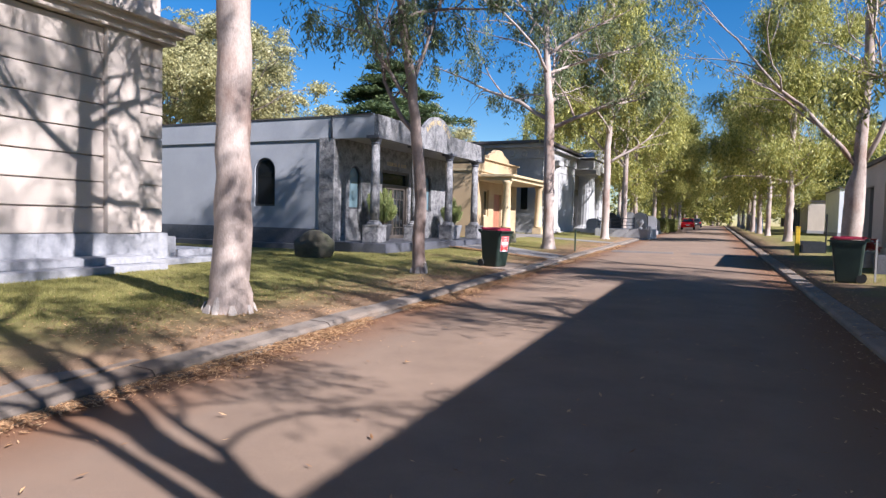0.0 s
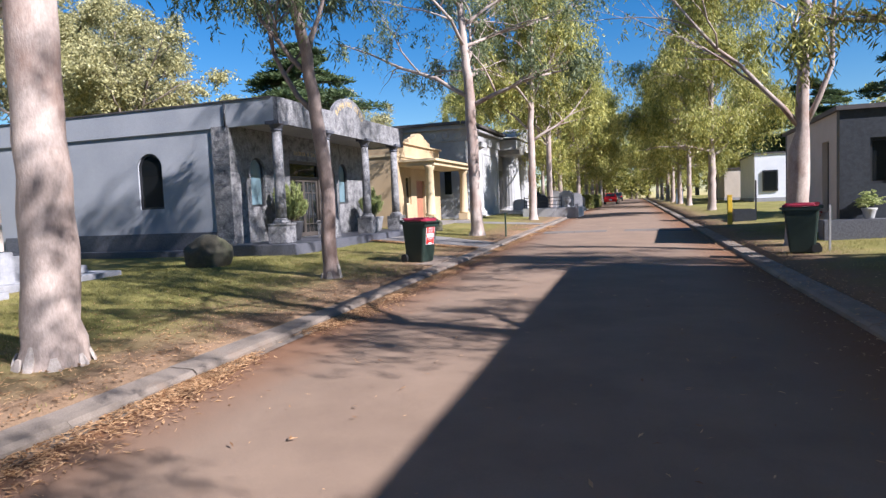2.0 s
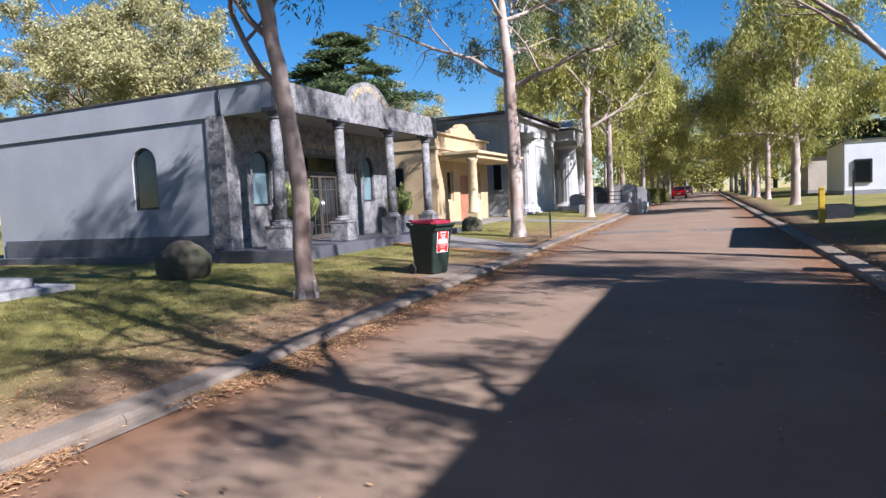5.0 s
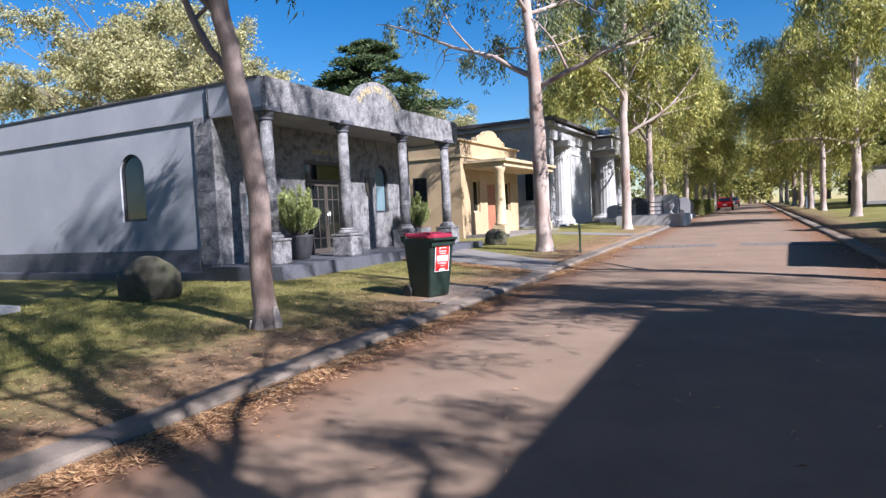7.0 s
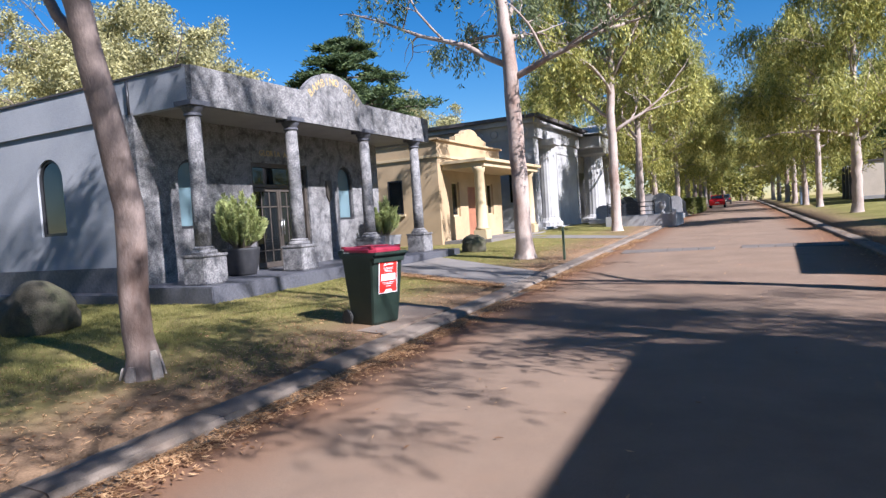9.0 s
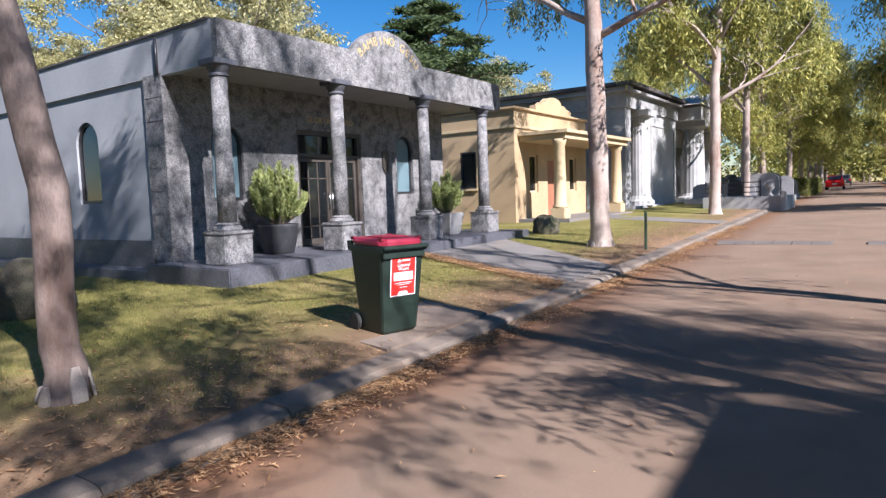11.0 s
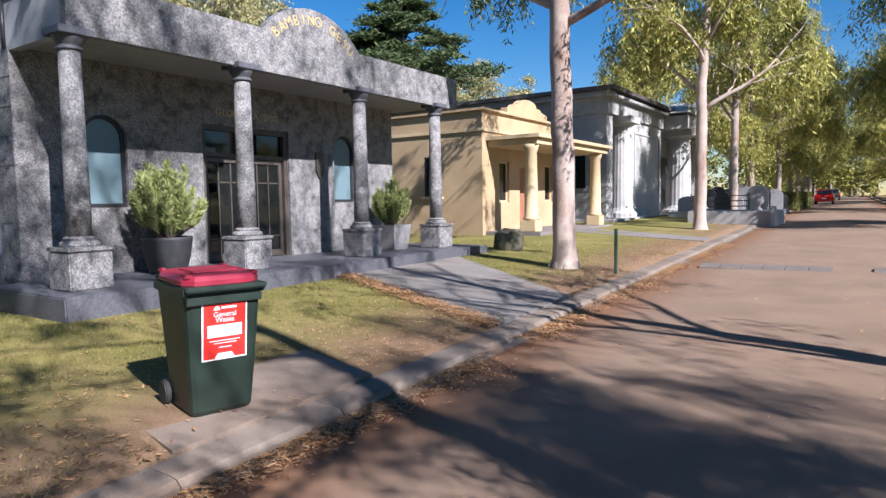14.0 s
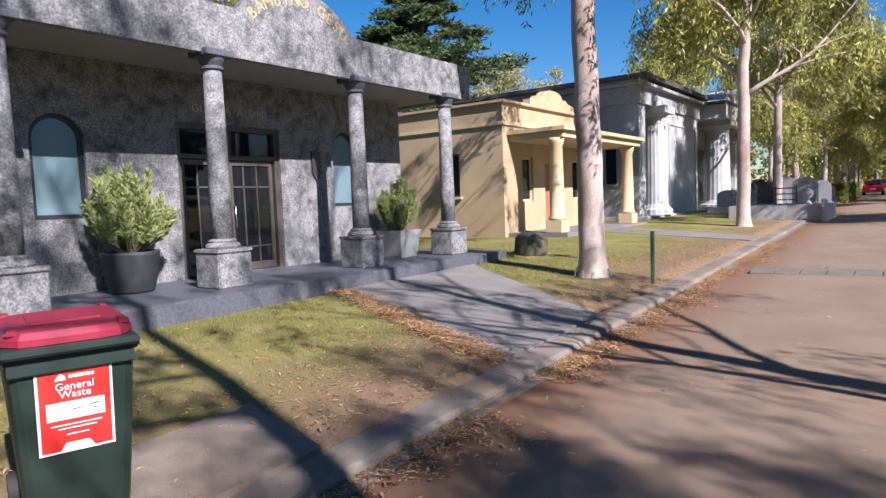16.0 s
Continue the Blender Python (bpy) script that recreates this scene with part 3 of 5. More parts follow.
# ------------------------------------------------------------ classical stone mausoleum
def stone_mausoleum():
    m = thing("stone_mausoleum", (-15, 54, 0.5), "weathered grey stone classical mausoleum with fluted columns", "mausoleum")
    X, YA, YB = -12.0, 44.5, 65.0
    part("side_wall", boxes((-26, -12.6, YA, YA + 0.4, 0.3, 6.1)), OLDSTONE, m)
    part("frieze", boxes((-26, X + 0.1, YA - 0.1, YA + 0.4, 6.1, 6.9), (X - 0.4, X + 0.1, YA + 0.4, 54.4, 6.1, 6.9)), OLDSTONE, m)
    for k in range(14):
        bm = bmesh.new()
        bmesh.ops.create_cone(bm, cap_ends=True, segments=20, radius1=0.26, radius2=0.20, depth=0.06,
                              matrix=Matrix.Translation((-12.5 - k * 0.95, YA - 0.13, 6.48)) @ Matrix.Rotation(math.pi / 2, 4, 'X'))
        part("roundel", bm, OLDSTONE, m)
    part("cornice", boxes((-26, X + 0.4, YA - 0.4, YA + 0.6, 6.9, 7.05), (X - 0.6, X + 0.4, YA + 0.6, YB, 6.9, 7.05), (-26, X + 0.28, YA - 0.28, YA + 0.6, 7.05, 7.2), bevel=0.01), OLDSTONE, m)
    part("roof", boxes((-26, X + 0.55, YA - 0.55, YB, 7.202, 7.4)), ROOFDARK, m, "dark sheet roof edge")
    w = part("window", boxes((-13.75, -13.0, YA - 0.05, YA - 0.002, 2.2, 4.7), bevel=0.01), OLDSTONE, m, "tall stone-framed side window")
    part("pane", boxes((-13.63, -13.12, YA - 0.075, YA - 0.052, 2.35, 4.55)), GLASS, w)
    part("panel_wall", boxes((X - 0.4, X - 0.02, 48.4, 54.3, 0.3, 6.1)), WHITESTONE, m)
    part("panel_moulding", boxes((X - 0.02, X + 0.03, 48.9, 53.8, 1.2, 1.3), (X - 0.02, X + 0.03, 48.9, 53.8, 5.4, 5.5), (X - 0.02, X + 0.03, 48.9, 49.0, 1.3, 5.4), (X - 0.02, X + 0.03, 53.7, 53.8, 1.3, 5.4)), WHITESTONE, m)
    part("rear_wall", boxes((-26, X - 1.5, YB - 0.4, YB, 0.3, 6.9), (-26, -25.6, YA + 0.4, YB - 0.4, 0.3, 6.9), (X - 1.9, X - 1.5, YA + 0.4, YB - 0.4, 0.3, 6.9)), OLDSTONE, m)
    part("corner_pier", boxes((-12.6, X - 0.02, YA, YA + 0.9, 0.3, 6.1)), OLDSTONE, m)
    part("plinth", boxes((-26, X + 0.5, YA - 0.4, YB + 0.5, 0.1, 0.75), (-11.999, X + 1.6, 54.6, YB + 0.5, 0.1, 0.9), bevel=0.02), OLDSTONE, m)
    for y, x, r in ((47.0, X - 0.1, 0.62), (56.7, X + 0.5, 0.8), (61.0, X + 0.5, 0.8)):
        c = part("column", lathe(bmesh.new(), [(r * 1.35, 0.75), (r * 1.35, 1.0), (r * 1.15, 1.1), (r, 1.3), (r * 0.86, 5.6)], (x, y, 0), 40, 0.025), WHITESTONE, m, "fluted pale column")
        part("capital", boxes((x - r * 1.25, x + r * 1.25, y - r * 1.25, y + r * 1.25, 5.75, 6.098)), WHITESTONE, c)
        part("necking", lathe(bmesh.new(), [(r * 0.86, 5.6), (r * 1.2, 5.75)], (x, y, 0), 24), WHITESTONE, c)
    part("porch_entablature", boxes((X - 0.4, X + 1.5, 54.6, 64.2, 6.101, 6.898)), WHITESTONE, m, "pale porch entablature")
    part("porch_gable", prism(bmesh.new(), [(54.2, 7.051), (64.6, 7.051), (59.4, 8.3)], "x", X - 0.5, X + 1.6), WHITESTONE, m)
    part("porch_back", boxes((X - 1.48, X - 1.2, 54.4, 64.4, 0.75, 6.1)), OLDSTONE, m)
    part("bronze_door", boxes((X - 1.2, X - 1.1, 57.9, 60.3, 0.75, 4.6)), DARK, m)
    return m


stone_mausoleum()


# ------------------------------------------------------------ cream stone building at the start
def cream_building():
    m = thing("cream_mausoleum", (-14, 4, 0.1), "cream stone mausoleum with banded blocks and moulded cornices", "mausoleum")
    X, E = -11.35, 9.95
    part("core", boxes((-22, X - 0.12, -8, E, 0.0, 8.6)), CREAM, m)
    part("base_course", boxes((-22.1, X + 0.06, -8.1, E + 0.10, 0.0, 0.95), bevel=0.015), STEP_STONE, m, "grey granite base course")
    part("base_block", boxes((-12.4, X - 0.1, E + 0.101, E + 0.5, 0.0, 0.85), bevel=0.02), STEP_STONE, m)
    for z0, z1, out in ((5.45, 5.62, 0.20), (5.62, 5.78, 0.34), (5.78, 5.92, 0.5)):
        part("cornice", boxes((-22, X + out, -8.3, E + out, z0, z1), bevel=0.01), CREAM, m)
    for z0, z1, out in ((3.45, 3.62, 0.25), (3.62, 3.80, 0.45), (4.5, 4.7, 0.3), (4.1, 4.24, 0.2)):
        part("side_moulding", boxes((-22, X - 0.7, E, E + out, z0, z1), bevel=0.01), OLDSTONE, m)
    for y in (-6.4, -2.6, 1.2, 5.0, 8.8):
        part("pilaster", boxes((X - 0.119, X + 0.10, y - 0.42, y + 0.42, 0.95, 5.44), bevel=0.01), CREAM, m)
    z = 0.95
    while z < 5.3:
        for a, b in ((-5.96, -3.04), (-2.16, 0.76), (1.64, 4.56), (5.44, 8.36), (9.24, E - 0.02)):
            part("stone_course", boxes((X - 0.119, X - 0.01, a, b, z + 0.012, min(z + 0.56, 5.44) - 0.012), bevel=0.012), CREAM, m)
        z += 0.56
    part("lower_step", boxes((X + 0.06, X + 1.25, -8.5, 9.0, -0.25, 0.31), bevel=0.012), STEP_STONE, m, "grey granite step")
    part("upper_step", boxes((X + 0.06, X + 0.85, -8.3, 8.9, 0.312, 0.47), bevel=0.012), STEP_STONE, m, "grey granite step")
    part("side_lower_step", boxes((-16, X + 0.40, 9.002, 12.35, -0.25, 0.34), bevel=0.012), STEP_STONE, m, "grey granite step")
    part("side_ground_step", boxes((-16, X + 0.75, 9.004, 12.8, -0.25, 0.17), bevel=0.012), STEP_STONE, m, "grey granite step")
    part("side_upper_step", boxes((-16, X - 0.05, E + 0.501, 11.85, 0.342, 0.52), bevel=0.012), STEP_STONE, m, "grey granite step")
    return m


cream_building()


# ------------------------------------------------------------ buildings across the road
def dark_building():
    m = thing("dark_mausoleum", (9, 23, 0.3), "flat-roofed mausoleum with one side wall blackened for shade", "mausoleum")
    X, Y = 5.3, 20.3
    # near-black colour here stands in for the tree shade on this wall
    part_pieces("side_wall", arch_wall(bmesh.new(), "y", Y, Y + 0.3, X, 16, 0.1, 3.6, [(6.0, 6.6, 1.65, 2.85, False)]), BLACK_STONE_AND_SHADE, m)
    part_pieces("front_wall", arch_wall(bmesh.new(), "x", X, X + 0.3, Y + 0.302, 27.5, 0.1, 3.6, [(21.4, 22.2, 0.9, 2.9, False), (24.0, 25.6, 0.9, 2.9, False)]), BEIGE_WALL, m)
    part("far_wall", boxes((X, 16, 27.5, 27.8, 0.1, 3.6)), GRANITE_DARK, m)
    part("rear_wall", boxes((15.7, 16, Y + 0.302, 27.5, 0.1, 3.6)), GRANITE_DARK, m)
    part("roof", boxes((X - 0.1, 16.1, Y - 0.1, 27.9, 3.602, 3.72)), ROOFDARK, m)
    part("platform", boxes((X - 0.5, 16.2, Y - 0.6, Y - 0.002, 0.0, 0.75), bevel=0.02), GRANITE_DARK, m)
    w = part("window", boxes((6.0, 6.6, Y + 0.1, Y + 0.2, 1.65, 1.72), (6.0, 6.6, Y + 0.1, Y + 0.2, 2.78, 2.85), (6.0, 6.07, Y + 0.1, Y + 0.2, 1.72, 2.78), (6.53, 6.6, Y + 0.1, Y + 0.2, 1.72, 2.78)), DARK, m)
    part("pane", boxes((6.07, 6.53, Y + 0.14, Y + 0.15, 1.72, 2.78)), GLASS, w)
    for a, b in ((21.4, 22.2), (24.0, 25.6)):
        part("pane", boxes((X + 0.14, X + 0.15, a, b, 0.9, 2.9)), GLASS, m)
    return m


dark_building()


def plain_building(name, label, x0, x1, y0, y1, z1, wall, base):
    m = thing(name, ((x0 + x1) / 2, (y0 + y1) / 2, base), label, "mausoleum")
    part("wall_block", boxes((x0, x1, y0, y1, base - 0.3, z1)), wall, m)
    part("roof", boxes((x0 - 0.1, x1 + 0.1, y0 - 0.1, y1 + 0.1, z1 + 0.002, z1 + 0.12)), ROOFDARK, m)
    part("base_course", boxes((x0 - 0.05, x1 + 0.05, y0 - 0.05, y1 + 0.05, base - 0.35, base + 0.4)), STEP_STONE, m)
    return m


long_block = plain_building("flat_roofed_mausoleum", "long flat-roofed stone mausoleum beside the avenue", 7.29, 18.29, -26.0, 13.1, 5.82, CREAM, 0.1)
long_block.rotation_euler = (0, 0, 0.045)
plain_building("white_mausoleum", "low flat-roofed mausoleum with white walls", 8.7, 16.0, 62.0, 72.0, 4.9, WHITE_WALL, 0.75)
plain_building("beige_mausoleum", "low beige mausoleum with a columned front", 7.4, 15.0, 74.0, 90.0, 4.2, BEIGE_WALL, 0.85)


# ------------------------------------------------------------ trees
def leaf_mesh(points, length, width, seed, droop=0.75, hang=1.0):
    """One mesh of many slender leaves in ragged clumps that hang below the points."""
    r = random.Random(seed)
    verts, faces = [], []
    for p, spread, count in points:
        p = Vector(p)
        shoots = [Vector((r.gauss(0, 0.55), r.gauss(0, 0.55), r.uniform(-0.5, 0.5))) * spread for _ in range(max(2, count // 16))]
        for n in range(count):
            s0 = shoots[n % len(shoots)]
            along = r.random()
            thick = spread * 0.20 * (1.1 - 0.7 * along)
            q = p + s0 * (0.5 + 0.6 * along) + Vector((r.gauss(0, thick), r.gauss(0, thick), spread * 0.35 - along * spread * 1.7 * hang * (0.5 + 0.5 * abs(s0.z) / spread * 2)))
            a = r.uniform(0, 2 * math.pi)
            d = Vector((math.cos(a), math.sin(a), 0)) * (1 - droop * r.random()) - Vector((0, 0, droop * r.uniform(0.4, 1.3)))
            d.normalize()
            s = d.cross(Vector((r.uniform(-1, 1), r.uniform(-1, 1), r.uniform(-1, 1)))).normalized()
            ln, w = length * r.uniform(0.6, 1.3), width * r.uniform(0.7, 1.2)
            k = len(verts)
            verts += [q, q + d * ln * 0.45 + s * w, q + d * ln, q + d * ln * 0.45 - s * w]
            faces.append((k, k + 1, k + 2, k + 3))
    me = bpy.data.meshes.new("leaves")
    me.from_pydata([tuple(v) for v in verts], [], faces)
    return me


def branch(bm, r, start, direction, length, radius, level, tips, sag=0.0):
    """A crooked limb that forks; its twig ends are gathered in tips."""
    pts, radii = [Vector(start)], [radius]
    d = Vector(direction).normalized()
    n = 5 if level else 6
    for k in range(n):
        d = (d + Vector((r.gauss(0, 0.16), r.gauss(0, 0.16), r.gauss(0, 0.10) - sag))).normalized()
        pts.append(pts[-1] + d * (length / n))
        radii.append(radius * (1 - 0.62 * (k + 1) / n))
    tube(bm, pts, radii, 8 if level == 0 else 6 if level == 1 else 4)
    if level >= 2:
        tips.append((pts[-1], 0.30))
        if r.random() < 0.4:
            tips.append((pts[-3], 0.22))
        return
    count = 4 if level == 0 else 3
    for k in range(count):
        j = 2 + (k * (n - 2)) // count if level else 2 + k
        j = min(j, n)
        a = r.uniform(0, 2 * math.pi)
        side = Vector((math.cos(a), math.sin(a), r.uniform(-0.1, 0.7)))
        branch(bm, r, pts[j], (d * 0.8 + side * 0.9), length * r.uniform(0.45, 0.68), radii[j] * 0.62, level + 1, tips, sag + 0.02)
    branch(bm, r, pts[-1], d, length * 0.5, radii[-1], level + 1, tips, sag)


def gum_tree(at, trunk, limbs, seed, leaves=120, leaf_len=0.17, leaf_w=0.018, label="tall pale-barked gum tree", leaf=None, group="avenue gums", bark=None, flakes=0, clump=0.42, keep=0.75):
    """trunk: rows (dx, dy, z, radius); limbs: rows (height, azimuth, rise, length)."""
    r = random.Random(seed)
    z = top(at[0], at[1]) - 0.06
    base = Vector((at[0], at[1], z))
    t = thing("gum_tree", base, label, "tree", group)
    pts = [base + Vector(p[:3]) for p in trunk]
    radii = [p[3] for p in trunk]
    fine, fr = [], []
    for a, b, ra, rb in zip(pts, pts[1:], radii, radii[1:]):
        n = max(2, int((b - a).length / 0.35))
        for k in range(n):
            f = k / n
            p = a.lerp(b, f)
            jig = 0.0 if (p - base).z < 0.3 else 0.014
            fine.append(p + Vector((r.gauss(0, jig), r.gauss(0, jig), 0)))
            fr.append(ra + (rb - ra) * f)
    fine.append(pts[-1])
    fr.append(radii[-1])
    bm = tube(bmesh.new(), fine, fr, 14, 0.10)
    stem = part("trunk", bm, bark or BARK, t, smooth=True)
    for k in range(int(flakes)):
        a = 2 * math.pi * k / flakes + r.uniform(-0.15, 0.15)
        h0, h1 = r.uniform(-0.02, 0.05), r.uniform(0.16, 0.34)
        w = r.uniform(0.04, 0.075)
        curl = bmesh.new()
        out, tan_ = Vector((math.cos(a), math.sin(a), 0)), Vector((-math.sin(a), math.cos(a), 0))
        foot, head = radii[0] * 1.02 - 0.25 * h0 * (radii[0] - radii[2]), radii[2] * 1.03 + 0.012
        rows = []
        for f, ww in ((0, 1.0), (0.5, 1.0), (1, 0.5)):
            h = h0 + (h1 - h0) * f
            rad_at = foot + (head - foot) * min(1, (h / 0.3)) + 0.006
            c = base + out * rad_at + Vector((0, 0, h))
            rows.append([curl.verts.new(c - tan_ * w * ww), curl.verts.new(c + out * 0.008), curl.verts.new(c + tan_ * w * ww),
                         curl.verts.new(c + tan_ * w * ww - out * 0.02), curl.verts.new(c - tan_ * w * ww - out * 0.02)])
        for lo, hi in zip(rows, rows[1:]):
            for i in range(5):
                curl.faces.new((lo[i], lo[(i + 1) % 5], hi[(i + 1) % 5], hi[i]))
        curl.faces.new(rows[0][::-1])
        curl.faces.new(rows[-1])
        part("bark_flake", curl, BARK_BASE, t)
    wood, tips = bmesh.new(), []
    for h, azim, rise, length in limbs:
        k = min(range(len(fine)), key=lambda i: abs((fine[i] - base).z - h))
        d = Vector((math.cos(radians(azim)), math.sin(radians(azim)), math.tan(radians(rise))))
        branch(wood, r, fine[k], d, length, fr[k] * 0.48, 0, tips)
    branch(wood, r, fine[-1], (r.gauss(0, 0.2), r.gauss(0, 0.2), 1), 2.6, fr[-1], 0, tips)
    part("branch_work", wood, bark or BARK, t, smooth=True)
    tufts = [(p - base, clump * r.uniform(0.65, 1.35), int(leaves * r.uniform(0.6, 1.4))) for p, s in tips if r.random() < keep]
    me = leaf_mesh(tufts, leaf_len, leaf_w, seed, 0.8, 1.5)
    me.materials.append(leaf or LEAF_GUM)
    crown = new("crown", me)
    crown.parent = t
    tagged(crown, "hanging olive-green leaves")
    return t


GUM_STEM = [(0, 0, 0, 0.36), (0.02, 0, 0.12, 0.30), (0.03, 0.0, 0.6, 0.255), (0.05, 0.02, 2.5, 0.24), (0.02, 0.05, 5.0, 0.17), (0.12, 0.1, 9.0, 0.12), (0.2, 0.1, 14.0, 0.06)]
GUM_BOUGHS = [(3.6, 40, 22, 3.0), (3.9, 220, 18, 3.2), (4.2, 300, 15, 3.2), (4.4, 20, 40, 3.6), (5.2, 150, 35, 3.8), (6.0, 265, 40, 3.6), (6.8, 75, 45, 3.4), (7.6, 200, 45, 3.4), (8.6, 320, 50, 3.2), (9.6, 110, 45, 3.2), (10.6, 230, 45, 3.2), (11.6, 10, 45, 3.0), (12.6, 140, 45, 2.8), (13.4, 270, 45, 2.6)]
BASAL = [(0, 0, 0, 0.40), (0.02, 0, 0.10, 0.34), (0.03, 0, 0.5, 0.275), (0.03, 0.02, 2.0, 0.25)]

t1 = gum_tree((-5.25, 5.75), BASAL + [(0.0, 0.05, 4.5, 0.235), (0.1, 0.1, 7.0, 0.18), (0.2, 0.1, 9.5, 0.12)],
              [(6.6, 10, 35, 3.5), (7.0, 160, 30, 3.6), (7.4, 250, 40, 3.2), (7.9, 80, 40, 3.2), (8.6, 330, 50, 3.0)], 11, label="tall pale-barked gum tree with a flaking base", flakes=10)
t2 = gum_tree((-5.72, 12.64), [(0, 0, 0, 0.22), (0, 0, 0.10, 0.18), (0, 0, 0.5, 0.152), (0, -0.03, 1.8, 0.145), (0.0, -0.22, 3.0, 0.135), (-0.05, -0.5, 4.5, 0.115), (-0.2, -0.85, 6.3, 0.09), (-0.35, -1.1, 8.0, 0.06)],
              [(3.5, 205, 50, 3.2), (4.0, 185, 42, 2.9), (4.4, 80, 52, 3.2), (5.2, 140, 35, 3.2), (5.8, 60, 40, 3.0), (6.4, 220, 35, 2.8), (6.9, 320, 45, 2.6)], 12, leaves=120, leaf=LEAF_SHADED, bark=BARK_SHADED, clump=0.34, keep=0.7, label="slender leaning gum tree with smooth bark darkened for shade", flakes=5)
t3 = gum_tree((-6.2, 25.8), [(0, 0, 0, 0.36), (0, 0, 0.12, 0.30), (0, 0, 0.6, 0.25), (-0.05, 0, 3.0, 0.23), (-0.1, 0, 5.6, 0.21), (-0.3, 0, 8.0, 0.15), (-0.5, 0, 12.0, 0.08)],
              [(5.2, 10, 12, 3.4), (5.7, 178, 35, 5.0), (6.6, 95, 35, 3.4), (7.4, 240, 35, 4.4), (8.2, 30, 40, 3.2), (9.2, 190, 40, 3.4), (9.8, 310, 40, 3.0), (10.8, 120, 40, 3.0), (6.2, 78, 14, 4.4), (7.6, 62, 14, 4.6), (8.8, 92, 12, 4.4)], 13, leaves=130, leaf_len=0.2, leaf_w=0.024, leaf=LEAF_SHADED, clump=0.42, keep=0.55, flakes=7)
t4 = gum_tree((-6.65, 40.7), [(0, 0, 0, 0.36), (0, 0, 0.12, 0.30), (0, 0, 0.6, 0.25), (0, 0, 3.0, 0.23), (0.0, 0, 6.0, 0.2), (0.2, 0, 9.0, 0.13), (0.2, 0, 13.0, 0.07)],
              [(5.0, 20, 45, 3.4), (5.6, 170, 40, 3.8), (6.2, 90, 35, 3.6), (6.8, 260, 35, 3.8), (7.6, 330, 40, 3.6), (8.4, 140, 45, 3.4), (9.2, 40, 40, 3.2), (10.2, 200, 40, 3.2), (11.2, 300, 40, 3.0), (12.0, 80, 40, 2.6)], 14, leaves=260, leaf_len=0.27, leaf_w=0.036, clump=0.7, keep=0.45)
r0 = gum_tree((4.9, 14.0), [(0, 0, 0, 0.34), (0.02, 0, 0.12, 0.28), (0.03, 0.0, 0.6, 0.235), (0.05, 0.02, 2.5, 0.21), (0.02, 0.05, 5.5, 0.16), (0.12, 0.1, 9.0, 0.12), (0.1, -0.3, 14.0, 0.06)],
              [(7.2, 300, 25, 3.0), (8.4, 265, 25, 3.2), (9.3, 285, 22, 3.2), (9.8, 310, 35, 3.0), (11.8, 240, 40, 3.0), (12.6, 285, 35, 3.4), (13.2, 265, 42, 3.6), (13.7, 290, 48, 3.4), (4.4, 195, -8, 1.3)], 15, leaves=110, clump=0.45, keep=0.5)
r1 = gum_tree((4.05, 18.9), [(0, 0, 0, 0.36), (0, 0, 0.12, 0.3), (0, 0, 0.8, 0.25), (0.05, 0, 2.4, 0.24), (0.10, 0, 2.9, 0.155), (0.2, 0.0, 6.0, 0.125), (0.2, 0, 13.5, 0.06)],
              [(2.9, 10, 66, 5.0), (3.0, 182, 62, 4.4), (5.0, 100, 50, 3.6), (6.2, 260, 45, 3.6), (7.2, 20, 40, 3.0), (8.4, 120, 40, 3.0), (9.6, 320, 45, 3.0), (10.8, 200, 40, 3.0), (12.0, 60, 40, 2.8), (13.0, 280, 40, 2.6)], 16, label="many-limbed pale gum tree", leaves=105, clump=0.45, keep=0.42)
r2 = gum_tree((4.1, 46.5), GUM_STEM, [(4.8, 185, 25, 3.6), (5.4, 5, 20, 3.2)] + GUM_BOUGHS, 17, leaves=330, leaf_len=0.28, leaf_w=0.031, clump=0.8, keep=0.42)
THIN_STEM = [(0, 0, 0, 0.30), (0.02, 0, 0.12, 0.25), (0.03, 0.0, 0.6, 0.20), (0.05, 0.02, 2.5, 0.18), (0.15, 0.1, 4.2, 0.13), (-0.1, 0.2, 7.5, 0.11), (0.1, 0.3, 16.5, 0.05)]
rb = gum_tree((4.7, 6.3), THIN_STEM, [(3.9, 160, 62, 4.6), (4.2, 350, 60, 3.6), (5.5, 80, 50, 3.2), (6.5, 250, 50, 3.0), (8.0, 20, 45, 3.4), (9.2, 150, 45, 3.4), (10.4, 280, 45, 3.4), (11.6, 60, 45, 3.2), (12.6, 190, 45, 3.0), (13.4, 80, 25, 3.8), (14.4, 100, 30, 3.8), (15.2, 60, 35, 3.4), (15.8, 130, 40, 3.2), (16.2, 300, 40, 2.8), (6.6, 92, 12, 3.8), (7.8, 265, 15, 3.4), (9.0, 280, 15, 3.4), (13.8, 270, 20, 3.4), (15.0, 250, 25, 3.2), (8.8, 30, 25, 3.0), (9.6, 110, 20, 3.2)], 18, leaves=130, clump=0.45, keep=0.85)
rc = gum_tree((4.7, -0.6), THIN_STEM, [(3.8, 170, 60, 4.6), (4.2, 20, 60, 4.0), (5.2, 130, 50, 3.4), (6.2, 290, 50, 3.2), (7.8, 210, 45, 3.4), (9.0, 60, 45, 3.4), (10.2, 170, 45, 3.4), (11.4, 300, 45, 3.2), (12.4, 100, 45, 3.0), (13.2, 230, 45, 2.8), (14.2, 80, 35, 3.4), (15.2, 120, 35, 3.2)], 19, leaves=110, clump=0.42, keep=0.68)
